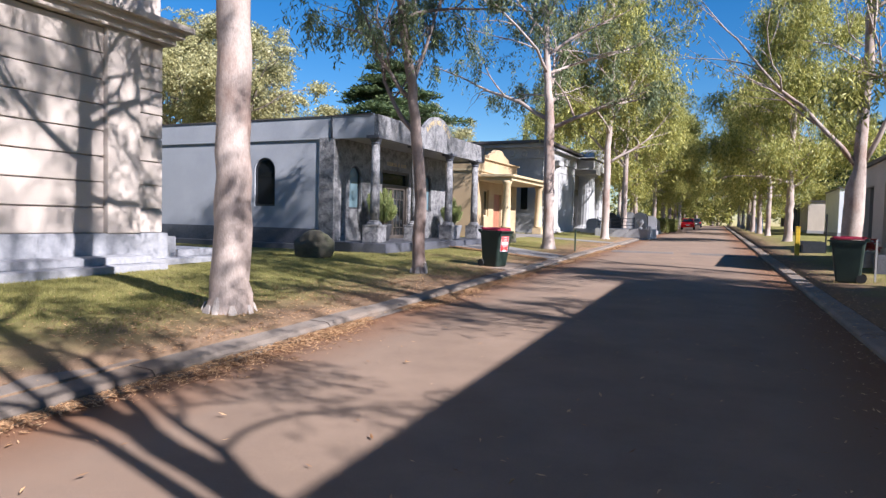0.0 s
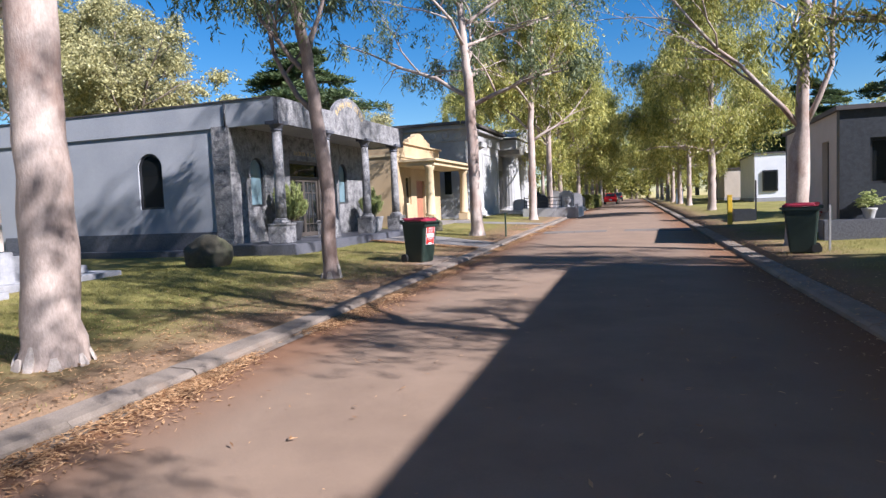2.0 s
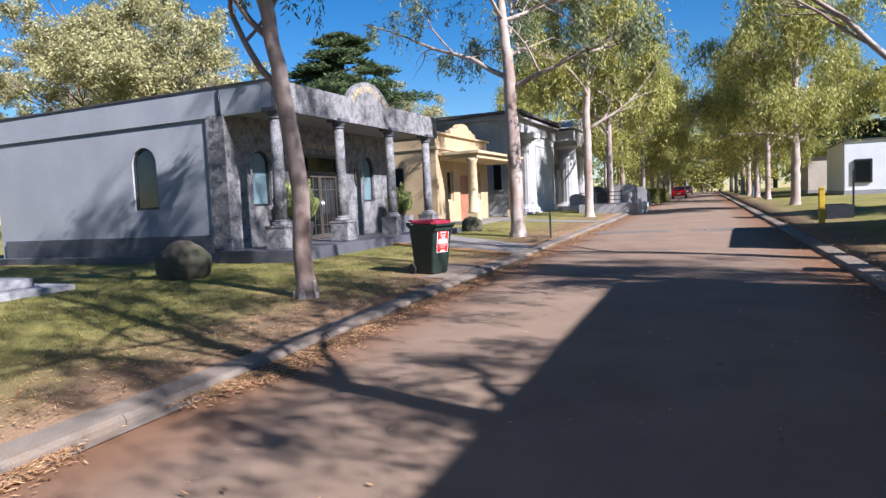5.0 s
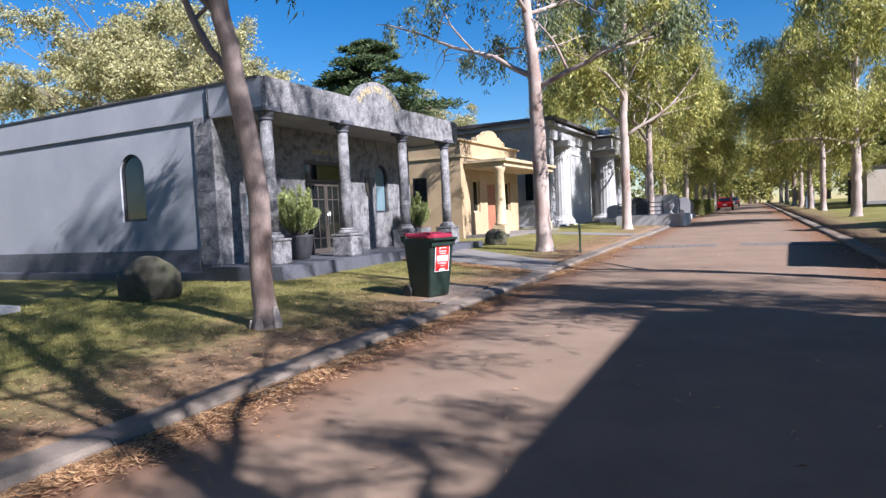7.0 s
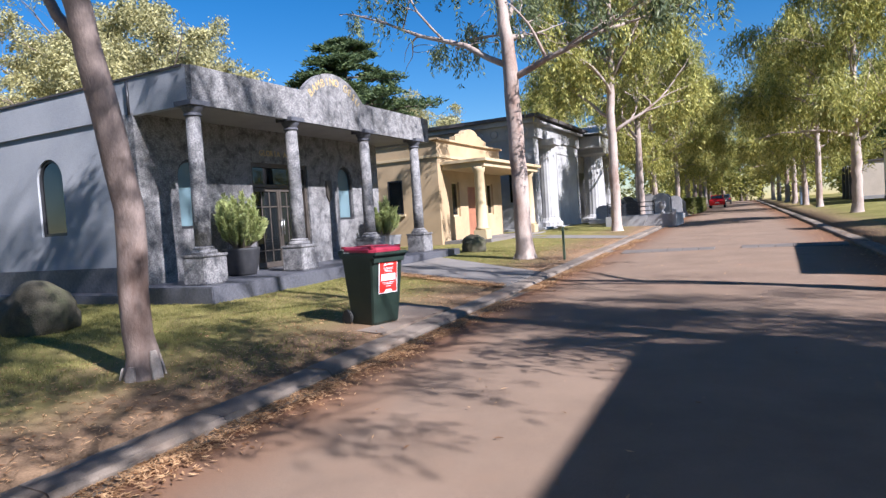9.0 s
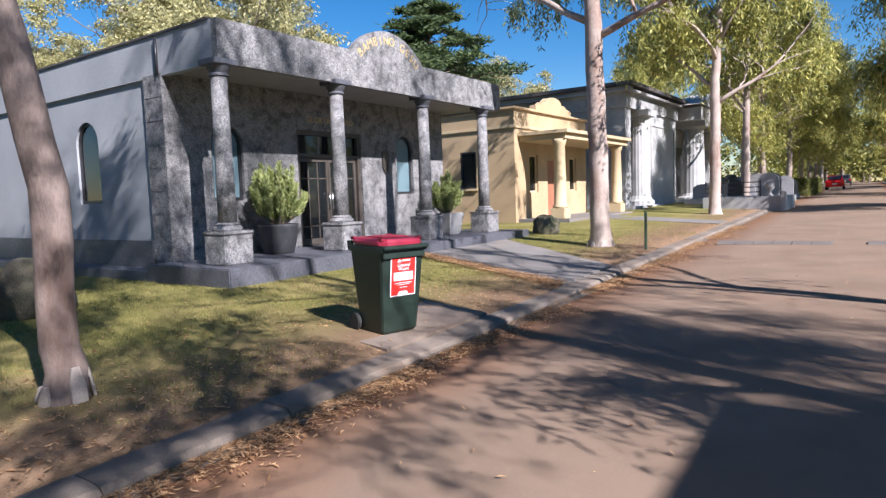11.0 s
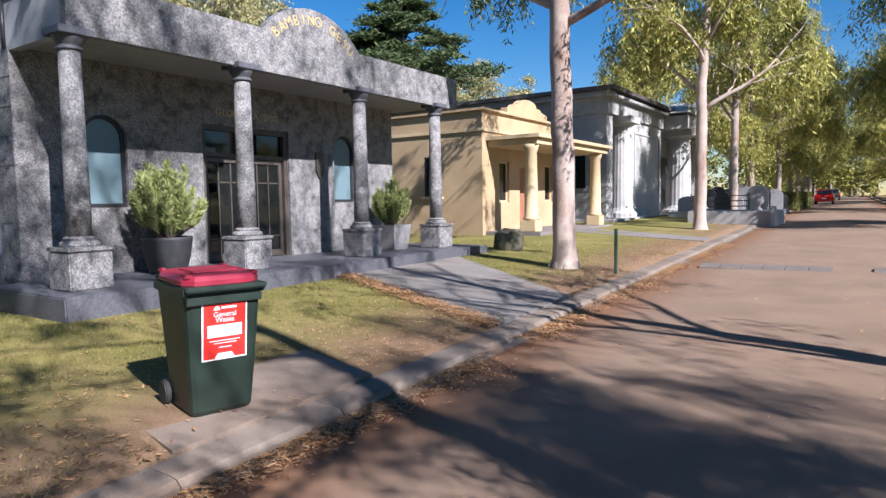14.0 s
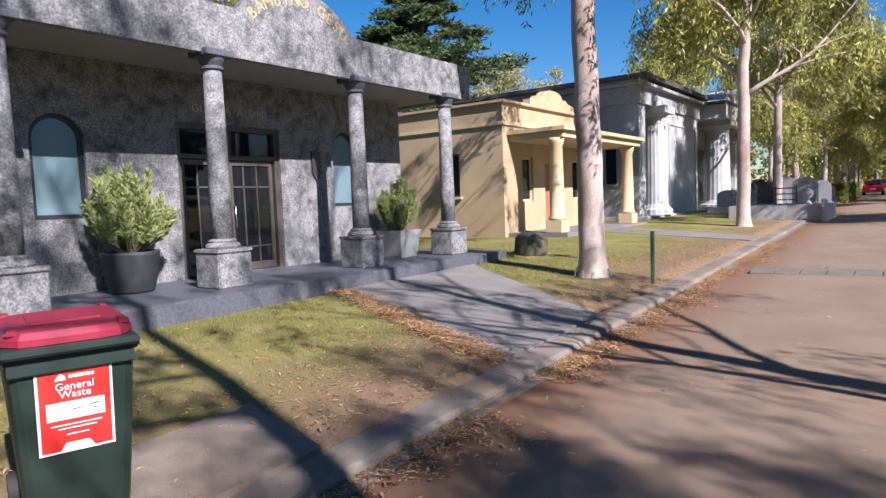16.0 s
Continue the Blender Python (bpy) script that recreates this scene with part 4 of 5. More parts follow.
# unseen tree, added only to throw crown shade on the road
shade_gum = gum_tree((12.0, 13.6), GUM_STEM[:5] + [(0.0, -0.3, 7.6, 0.08), (0.0, -0.3, 9.2, 0.04)], [(5.4, 262, 22, 3.0), (5.8, 235, 18, 2.6), (6.1, 300, 18, 2.8), (6.4, 200, 18, 2.4), (6.8, 275, 20, 2.8), (7.1, 330, 25, 2.6), (7.4, 180, 25, 2.2), (7.9, 165, 22, 3.2), (8.8, 140, 25, 3.0)], 20, leaves=150, clump=0.5, keep=0.85)
# the rest of the avenue repeats three of these
for k, (x, y, src, turn, size) in enumerate([(-7.6, 53.5, t4, 80, 1.0), (-8.0, 62.5, r2, 200, 0.95), (-7.3, 71, t4, 230, 0.95), (-7.5, 81, r2, 40, 1.0), (-8.0, 94, t4, 150, 1.05), (-8.6, 108, r2, 300, 1.0), (-9.2, 124, t4, 20, 1.1),
                                  (3.4, 61.5, t4, 10, 0.85), (2.9, 70, r2, 120, 0.9), (2.4, 79, t4, 250, 0.95), (2.0, 90, r2, 20, 1.0), (1.4, 103, t4, 80, 1.0), (0.8, 118, r2, 190, 1.05),
                                  (-19, 74, t4, 130, 1.0), (-24, 88, r2, 250, 1.1), (-16, 100, t4, 60, 1.1), (13, 96, r2, 310, 1.0), (14, 112, t4, 30, 1.1)]):
    c = copy_thing(src, Matrix.LocRotScale((x, y, top(x, y) - 0.06), Euler((0, 0, radians(turn))), (size, size, size)))


def big_leafy_tree(at, height, spread, seed):
    """A broad tree with a crown of pale grey-green clumps."""
    r = random.Random(seed)
    z = top(at[0], at[1]) - 0.1
    t = thing("broad_tree", (at[0], at[1], z), "broad pale grey-green tree behind the mausoleums", "tree")
    base = Vector((at[0], at[1], z))
    bm, tips = bmesh.new(), []
    tube(bm, [base, base + Vector((0.1, 0, height * 0.2)), base + Vector((0, 0.1, height * 0.45))], [0.5, 0.4, 0.3], 10)
    part("trunk", bm, BARK_GREY, t, smooth=True)
    wood = bmesh.new()
    for k in range(9):
        a = k * 2.4
        h = height * (0.22 + 0.25 * k / 9)
        branch(wood, r, base + Vector((0, 0, h)), (math.cos(a), math.sin(a), 0.9 + 0.08 * k), spread * r.uniform(0.6, 0.9), 0.16, 0, tips)
    part("branch_work", wood, BARK_GREY, t, smooth=True)
    me = leaf_mesh([(p - base, r.uniform(0.8, 1.3), 340) for p, s in tips if r.random() < 0.7], 0.27, 0.05, seed, 0.6, 0.6)
    me.materials.append(LEAF_GREY)
    crown = new("crown", me)
    crown.parent = t
    return t


b1 = big_leafy_tree((-42, 40), 20, 9.5, 31)
b2 = big_leafy_tree((-33, 36), 15, 7.0, 32)
for x, y, src, turn, size in ((-52, 46, b1, 120, 1.1), (-30, 62, b2, 70, 0.9), (-60, 36, b1, 250, 1.0)):
    copy_thing(src, Matrix.LocRotScale((x, y, 0.3), Euler((0, 0, radians(turn))), (size, size, size)))


def cypress(at, height, width, seed):
    """A dark layered conifer with flat sprays."""
    r = random.Random(seed)
    z = top(at[0], at[1]) - 0.1
    base = Vector((at[0], at[1], z))
    t = thing("conifer", base, "dark green layered conifer behind the mausoleums", "tree")
    part("trunk", tube(bmesh.new(), [base, base + Vector((0, 0, height * 0.5)), base + Vector((0, 0, height * 0.97))], [0.45, 0.3, 0.04], 10), BARK_GREY, t, smooth=True)
    wood = bmesh.new()
    sprays = []
    h = height * 0.2
    while h < height:
        reach = width * (1 - (h / height) ** 3.2) * r.uniform(0.7, 1.05) + 0.4
        for k in range(7):
            a = r.uniform(0, 2 * math.pi)
            d = Vector((math.cos(a), math.sin(a), r.uniform(0.05, 0.35)))
            p0 = base + Vector((0, 0, h))
            pts = [p0 + d * reach * f - Vector((0, 0, 0.25 * reach * f * f)) for f in (0, 0.35, 0.7, 1.0)]
            tube(wood, pts, [0.09, 0.07, 0.045, 0.02], 5)
            for f in (0.4, 0.55, 0.7, 0.85, 1.0):
                p = p0 + d * reach * f - Vector((0, 0, 0.25 * reach * f * f))
                sprays.append((p + Vector((0, 0, 0.1)) - base, 0.16 + 0.26 * reach / width, 110))
        h += height * 0.052
    part("branch_work", wood, BARK_GREY, t)
    rr = random.Random(seed + 1)
    verts, faces = [], []
    for p, spread, count in sprays:
        for _ in range(count):
            q = Vector(p) + Vector((rr.gauss(0, spread), rr.gauss(0, spread), rr.gauss(0, spread * 0.35)))
            a = rr.uniform(0, 2 * math.pi)
            d = Vector((math.cos(a), math.sin(a), rr.uniform(-0.1, 0.9))).normalized()
            s = d.cross(Vector((rr.uniform(-1, 1), rr.uniform(-1, 1), rr.uniform(-1, 1)))).normalized()
            k = len(verts)
            verts += [q, q + d * 0.16 + s * 0.05, q + d * 0.42, q + d * 0.16 - s * 0.05]
            faces.append((k, k + 1, k + 2, k + 3))
    me = bpy.data.meshes.new("foliage")
    me.from_pydata([tuple(v) for v in verts], [], faces)
    me.materials.append(LEAF_PINE)
    f = new("foliage", me)
    f.parent = t
    return t


pine = cypress((-25.6, 45.5), 13.8, 8.0, 41)
copy_thing(pine, Matrix.LocRotScale((17, 84, 1.0), Euler((0, 0, 1.0)), (1.0, 1.0, 0.95)))
copy_thing(pine, Matrix.LocRotScale((12.5, 34, 0.4), Euler((0, 0, 2.0)), (0.6, 0.6, 0.6)))


# ------------------------------------------------------------ kerbs, paths, road humps
def kerb_profile(bm, x, y, side, length, base=0.0):
    """One cast length: a sloped face to the road, a flat top, a low gutter lip."""
    a = SKEW
    sec = [(0.02, -0.12), (0.02, 0.055), (0.06, 0.092), (0.12, 0.10), (0.36, 0.105), (0.38, 0.095), (0.38, -0.12)]
    rows = []
    for yy in (0.006, length - 0.006):
        rows.append([bm.verts.new((x + a * yy + side * u, y + yy, gz(y + yy) + w - base)) for u, w in sec])
    n = len(sec)
    for i in range(n):
        bm.faces.new((rows[0][i], rows[0][(i + 1) % n], rows[1][(i + 1) % n], rows[1][i]))
    bm.faces.new(rows[0])
    bm.faces.new(rows[1][::-1])
    bmesh.ops.recalc_face_normals(bm, faces=bm.faces[:])
    return bm


def kerb_line(name, edge, side):
    far = bmesh.new()
    y = -60.0
    while y < 160:
        if not (-6 <= y < 66):
            kerb_profile(far, edge(y), y, side, 6.0)
            y += 6.0
        else:
            y = 66.0
    line = setting(name, far, CONCRETE, "weathered concrete kerb in cast lengths", "kerb")
    one = bmesh.new()
    kerb_profile(one, 0, 0, side, 1.5, gz(0))
    shared = mesh_from("kerb_length", one, CONCRETE)
    for k in range(48):
        y = -6 + 1.5 * k
        ob = new("kerb_length", shared)
        ob.location = (edge(y) + rnd.uniform(-0.006, 0.006), y, gz(y) + rnd.uniform(-0.008, 0.006))
        ob.parent = line


kerb_line("kerb_left", road_left, -1)
kerb_line("kerb_right", road_right, 1)
setting("gutter", strip(bmesh.new(), lambda y: [(road_left(y) - 0.03, gz(y) + 0.006), (road_left(y) + 0.13, gz(y) + 0.016)], ROAD_YS), CONCRETE, "narrow pale concrete gutter lip along the kerb", "gutter")


def slab(name, corners, thick, mat, label, category):
    """A laid slab with a raised rounded edge from four corners (x, y, z)."""
    bm = bmesh.new()
    n = 10
    grid = []
    for i in range(n + 1):
        row = []
        for j in range(n + 1):
            u, v = i / n, j / n
            p = (Vector(corners[0]) * (1 - u) + Vector(corners[1]) * u) * (1 - v) + (Vector(corners[3]) * (1 - u) + Vector(corners[2]) * u) * v
            wav = 0.05 * noise.noise(Vector((p.x, p.y, 3))) if 0 < v < 1 else 0
            row.append(bm.verts.new(p + Vector((0, wav if i in (0, n) else 0, 0.006 * noise.noise(p * 1.5)))))
        grid.append(row)
    for i in range(n):
        for j in range(n):
            bm.faces.new((grid[i][j], grid[i + 1][j], grid[i + 1][j + 1], grid[i][j + 1]))
    ext = bmesh.ops.extrude_face_region(bm, geom=bm.faces[:])
    bmesh.ops.translate(bm, verts=[v for v in ext["geom"] if isinstance(v, bmesh.types.BMVert)], vec=(0, 0, -thick))
    bmesh.ops.recalc_face_normals(bm, faces=bm.faces[:])
    return setting(name, bm, mat, label, category)


slab("pavement_entry", [(-9.02, 22.0, 0.375), (-4.56, 19.9, 0.168), (-4.66, 22.5, 0.198), (-9.02, 25.9, 0.415)], 0.18, PATHSTONE, "grey concrete entry path rising to the porch", "path")
slab("pavement_crossing", [(-10.9, 0.2, 0.10), (-3.85, 0.2, -0.082), (-3.95, 3.2, -0.045), (-10.9, 3.2, 0.12)], 0.15, CONCRETE, "pale concrete crossing path with leaf stains", "path")
slab("pavement_apron", [(-5.55, 15.45, 0.132), (-4.40, 15.2, 0.125), (-4.45, 17.3, 0.150), (-5.65, 17.6, 0.182)], 0.12, APRON, "stained concrete apron under the bin", "path")
slab("pavement_chapel", [(-10.45, 36.0, 0.54), (-5.2, 34.6, 0.355), (-5.25, 36.2, 0.375), (-10.45, 38.4, 0.57)], 0.15, PATHSTONE, "grey concrete path to the ochre porch", "path")


def road_hump(x0, x1, y):
    """A bolted rubber speed hump in separate blocks."""
    h = thing("speed_hump", ((x0 + x1) / 2, y, gz(y)), "dark rubber speed hump bolted across the road", "speed hump", "speed humps")
    n = max(2, round((x1 - x0) / 0.45))
    for k in range(n):
        a, b = x0 + (x1 - x0) * k / n + 0.008, x0 + (x1 - x0) * (k + 1) / n - 0.008
        z = gz(y) + 0.02
        part("block", prism(bmesh.new(), [(y - 0.42, z - 0.05), (y + 0.42, z - 0.05), (y + 0.40, z + 0.02), (y + 0.18, z + 0.07), (y - 0.18, z + 0.07), (y - 0.40, z + 0.02)], "x", a, b), SEAL, h)
    return h


road_hump(-3.9, -1.3, 28.4)
road_hump(-0.6, 2.0, 28.6)


# ------------------------------------------------------------ wheelie bins
def wheelie_bin(name, label, at, turn, sticker):
    """Built facing +x at the origin, then set down."""
    b = thing(name, (0, 0, 0), label, "rubbish bin", "wheelie bins")
    # tapered body
    bm = bmesh.new()
    rows = [(0.0, -0.27, 0.17, 0.215), (0.04, -0.28, 0.20, 0.228), (0.30, -0.30, 0.235, 0.245), (0.62, -0.325, 0.275, 0.262), (0.90, -0.345, 0.305, 0.278)]
    rings = []
    for z, xa, xb, w in rows:
        c = 0.045
        ring = [(xa + c, -w), (xb - c, -w), (xb - c * 0.3, -w + c * 0.3), (xb, -w + c), (xb, w - c), (xb - c * 0.3, w - c * 0.3), (xb - c, w), (xa + c, w), (xa + c * 0.3, w - c * 0.3), (xa, w - c), (xa, -w + c), (xa + c * 0.3, -w + c * 0.3)]
        rings.append([bm.verts.new((x, y, z)) for x, y in ring])
    for lo, hi in zip(rings, rings[1:]):
        for i in range(12):
            bm.faces.new((lo[i], lo[(i + 1) % 12], hi[(i + 1) % 12], hi[i]))
    bm.faces.new(rings[0][::-1])
    bm.faces.new(rings[-1])
    part("body", bm, BIN_GREEN, b)
    rim = boxes((-0.36, 0.345, -0.295, 0.295, 0.895, 0.965), bevel=0.012)
    box(rim, 0.33, 0.385, -0.29, 0.29, 0.925, 0.965, 0.01)
    part("rim", rim, BIN_GREEN, b)
    part("comb_lip", boxes((0.305, 0.33, -0.27, 0.27, 0.83, 0.895), bevel=0.006), BIN_GREEN, b)
    # lid: a shallow dome with a raised panel and ribs
    lid = bmesh.new()
    prof = [(0.0, 1.0, 0.968), (0.0, 1.0, 1.0), (0.04, 0.93, 1.03), (0.08, 0.86, 1.035)]
    lrings = []
    for ins, s, z in prof:
        lr = []
        for i in range(24):
            a = 2 * math.pi * (i + 0.5) / 24
            ca, sa = math.cos(a), math.sin(a)
            k = (abs(ca) ** 5 + abs(sa) ** 5) ** (-1 / 5)
            x, y = ca * k * 0.345 * s, sa * k * 0.292 * s
            lr.append(lid.verts.new((x - 0.005, y, z + 0.022 * (0.35 - x))))
        lrings.append(lr)
    for lo, hi in zip(lrings, lrings[1:]):
        for i in range(24):
            lid.faces.new((lo[i], lo[(i + 1) % 24], hi[(i + 1) % 24], hi[i]))
    lid.faces.new(lrings[0][::-1])
    lid.faces.new(lrings[-1])
    top_lid = part("lid", lid, BIN_RED, b, "faded red plastic lid")
    part("raised_panel", boxes((-0.20, 0.16, -0.17, 0.17, 1.03, 1.055), bevel=0.012), BIN_RED, top_lid)
    for y in (-0.235, 0.235):
        part("lid_grip", boxes((0.19, 0.29, y - 0.03, y + 0.03, 1.012, 1.046), bevel=0.01), BIN_RED, top_lid)
        part("lid_hinge", boxes((-0.36, -0.26, y - 0.025, y + 0.025, 1.02, 1.055), bevel=0.01), BIN_RED, top_lid)
    part("handle", tube(bmesh.new(), [(-0.41, -0.26, 0.99), (-0.41, 0.26, 0.99)], [0.016, 0.016], 10), BIN_GREEN, b, smooth=True)
    for y in (-0.245, -0.06, 0.06, 0.245):
        part("handle_lug", boxes((-0.42, -0.33, y - 0.012, y + 0.012, 0.93, 1.005), bevel=0.004), BIN_GREEN, b)
    part("axle", tube(bmesh.new(), [(-0.30, -0.27, 0.10), (-0.30, 0.27, 0.10)], [0.012, 0.012], 8), RUBBER, b)
    for y in (-0.262, 0.262):
        w = bmesh.new()
        bmesh.ops.create_cone(w, cap_ends=True, segments=28, radius1=0.10, radius2=0.10, depth=0.045, matrix=Matrix.Translation((-0.30, y, 0.10)) @ Matrix.Rotation(math.pi / 2, 4, 'X'))
        bmesh.ops.bevel(w, geom=[e for e in w.edges if not e.is_boundary and len(e.link_faces) == 2 and abs(e.link_faces[0].normal.dot(e.link_faces[1].normal)) < 0.3], offset=0.01, segments=2, affect='EDGES')
        part("wheel", w, RUBBER, b)
    if sticker:
        tilt = pose(0.276, 0, 0.63) @ Matrix.Rotation(radians(90), 4, 'Z') @ Matrix.Rotation(radians(90 + 6.8), 4, 'X')

        def flat(name, outline, lift, mat, parent, label=""):
            q = bmesh.new()
            lo = [q.verts.new((x, y, lift)) for x, y in outline]
            hi = [q.verts.new((x, y, lift + 0.0012)) for x, y in outline]
            n = len(outline)
            q.faces.new(lo[::-1])
            q.faces.new(hi)
            for i in range(n):
                q.faces.new((lo[i], lo[(i + 1) % n], hi[(i + 1) % n], hi[i]))
            q.transform(tilt)
            return part(name, q, mat, parent, label)
        def rect(x0, x1, y0, y1):
            return [(x0, y0), (x1, y0), (x1, y1), (x0, y1)]
        lab = flat("label", rect(-0.165, 0.165, -0.215, 0.215), 0.004, STICKER_WHITE, b, "red and white general waste label")
        flat("label_field", rect(-0.153, 0.153, -0.203, 0.203), 0.0062, STICKER_RED, lab)
        flat("label_box", rect(-0.125, 0.125, -0.045, 0.045), 0.0084, STICKER_WHITE, lab)
        flat("label_tab", [(-0.075, -0.203), (0.075, -0.203), (0.05, -0.165), (-0.05, -0.165)], 0.0084, STICKER_WHITE, lab)
        flat("label_mark", [(-0.085, 0.155), (-0.035, 0.155), (-0.04, 0.175), (-0.055, 0.187), (-0.07, 0.18)], 0.0084, STICKER_WHITE, lab)
        flat("print_bar", rect(-0.025, 0.085, 0.163, 0.178), 0.0084, STICKER_WHITE, lab)
        for x0, x1, y in ((-0.11, 0.11, -0.075), (-0.08, 0.085, -0.094), (-0.045, 0.05, -0.125)):
            flat("print_bar", rect(x0, x1, y, y + 0.006), 0.0084, STICKER_WHITE, lab)
        flat("written_bar", [(-0.02, 0.0), (0.03, 0.004), (0.03, 0.008), (-0.02, 0.005)], 0.0106, INK, lab)
        flat("written_bar", [(0.05, 0.008), (0.10, 0.014), (0.10, 0.02), (0.05, 0.013)], 0.0106, INK, lab)
        flat("written_bar", [(0.075, -0.01), (0.095, -0.008), (0.095, -0.003), (0.075, -0.005)], 0.0106, INK, lab)
        for word, y in (("General", 0.105), ("Waste", 0.065)):
            letters("label_word", word, 0.052, tilt @ Matrix.Translation((0, y, 0.0088)), STICKER_WHITE, lab, "", 0.0006)
    b.matrix_world = Matrix.Translation(at) @ Matrix.Rotation(radians(turn), 4, 'Z') @ Matrix.Scale(1.06, 4)
    return b


wheelie_bin("wheelie_bin", "dark green wheelie bin with a faded red lid and label", (-4.94, 15.92, 0.132), -16, True)
wheelie_bin("wheelie_bin", "dark green wheelie bin with a bright red lid", (3.74, 16.95, top(3.74, 16.95)), 170, False)


# ------------------------------------------------------------ rocks, posts, planters
def boulder(at, sx, sy, sz, seed, label):
    bm = bmesh.new()
    bmesh.ops.create_icosphere(bm, subdivisions=4, radius=1)
    off = Vector((seed * 3.1, seed * 1.7, 0))
    for v in bm.verts:
        p = v.co.copy()
        d = 1 + 0.30 * noise.noise(p * 1.1 + off) + 0.10 * noise.noise(p * 3.2 + off) + 0.03 * noise.noise(p * 9 + off)
        v.co = Vector((p.x * sx * d, p.y * sy * d, max(p.z, -0.35) * sz * d + sz * 0.28))
    ob = new("boulder", mesh_from("boulder", bm, ROCK, True))
    ob.location = at
    return tagged(ob, label, "boulder")


boulder((-9.9, 14.1, top(-9.9, 14.1)), 0.56, 0.5, 0.58, 1, "brown weathered boulder on the lawn")
boulder((-9.0, 28.4, top(-9, 28.4)), 0.42, 0.36, 0.42, 2, "small brown boulder beside the path")


def post(name, at, height, size, mat, label, cap=None):
    z = top(at[0], at[1])
    p = thing(name, (at[0], at[1], z), label, "post")
    bm = boxes((at[0] - size, at[0] + size, at[1] - size, at[1] + size, z - 0.1, z + height), bevel=size * 0.25)
    part("shaft", bm, mat, p)
    part("cap", boxes((at[0] - size * 1.15, at[0] + size * 1.15, at[1] - size * 1.15, at[1] + size * 1.15, z + height, z + height + size * 0.6), bevel=size * 0.2), cap or mat, p)
    return p


post("marker_post", (-4.95, 25.5), 0.90, 0.03, GREEN_POST, "thin dark green steel marker post")
post("marker_post", (4.35, 17.05), 1.02, 0.022, POT_STONE, "thin grey steel marker post by the bin")
post("bollard", (3.50, 29.2), 1.15, 0.09, YELLOW_PAINT, "yellow painted steel bollard")
post("sign_post", (4.75, 31.4), 1.7, 0.03, DARK, "thin black steel post beside a low enclosure")
low = thing("low_enclosure", (4.3, 31.5, top(4.3, 31.5)), "low black granite grave enclosure", "grave")
zz = top(4.3, 31.5)
part("rail", boxes((3.85, 4.72, 31.1, 31.2, zz - 0.05, zz + 0.5), bevel=0.01), BLACK_STONE_AND_SHADE, low)
part("rail", boxes((3.85, 4.72, 32.5, 32.6, zz - 0.05, zz + 0.5), bevel=0.01), BLACK_STONE_AND_SHADE, low)
part("ledger", boxes((3.9, 4.68, 31.2, 32.5, zz - 0.05, zz + 0.35), bevel=0.01), BLACK_STONE_AND_SHADE, low)


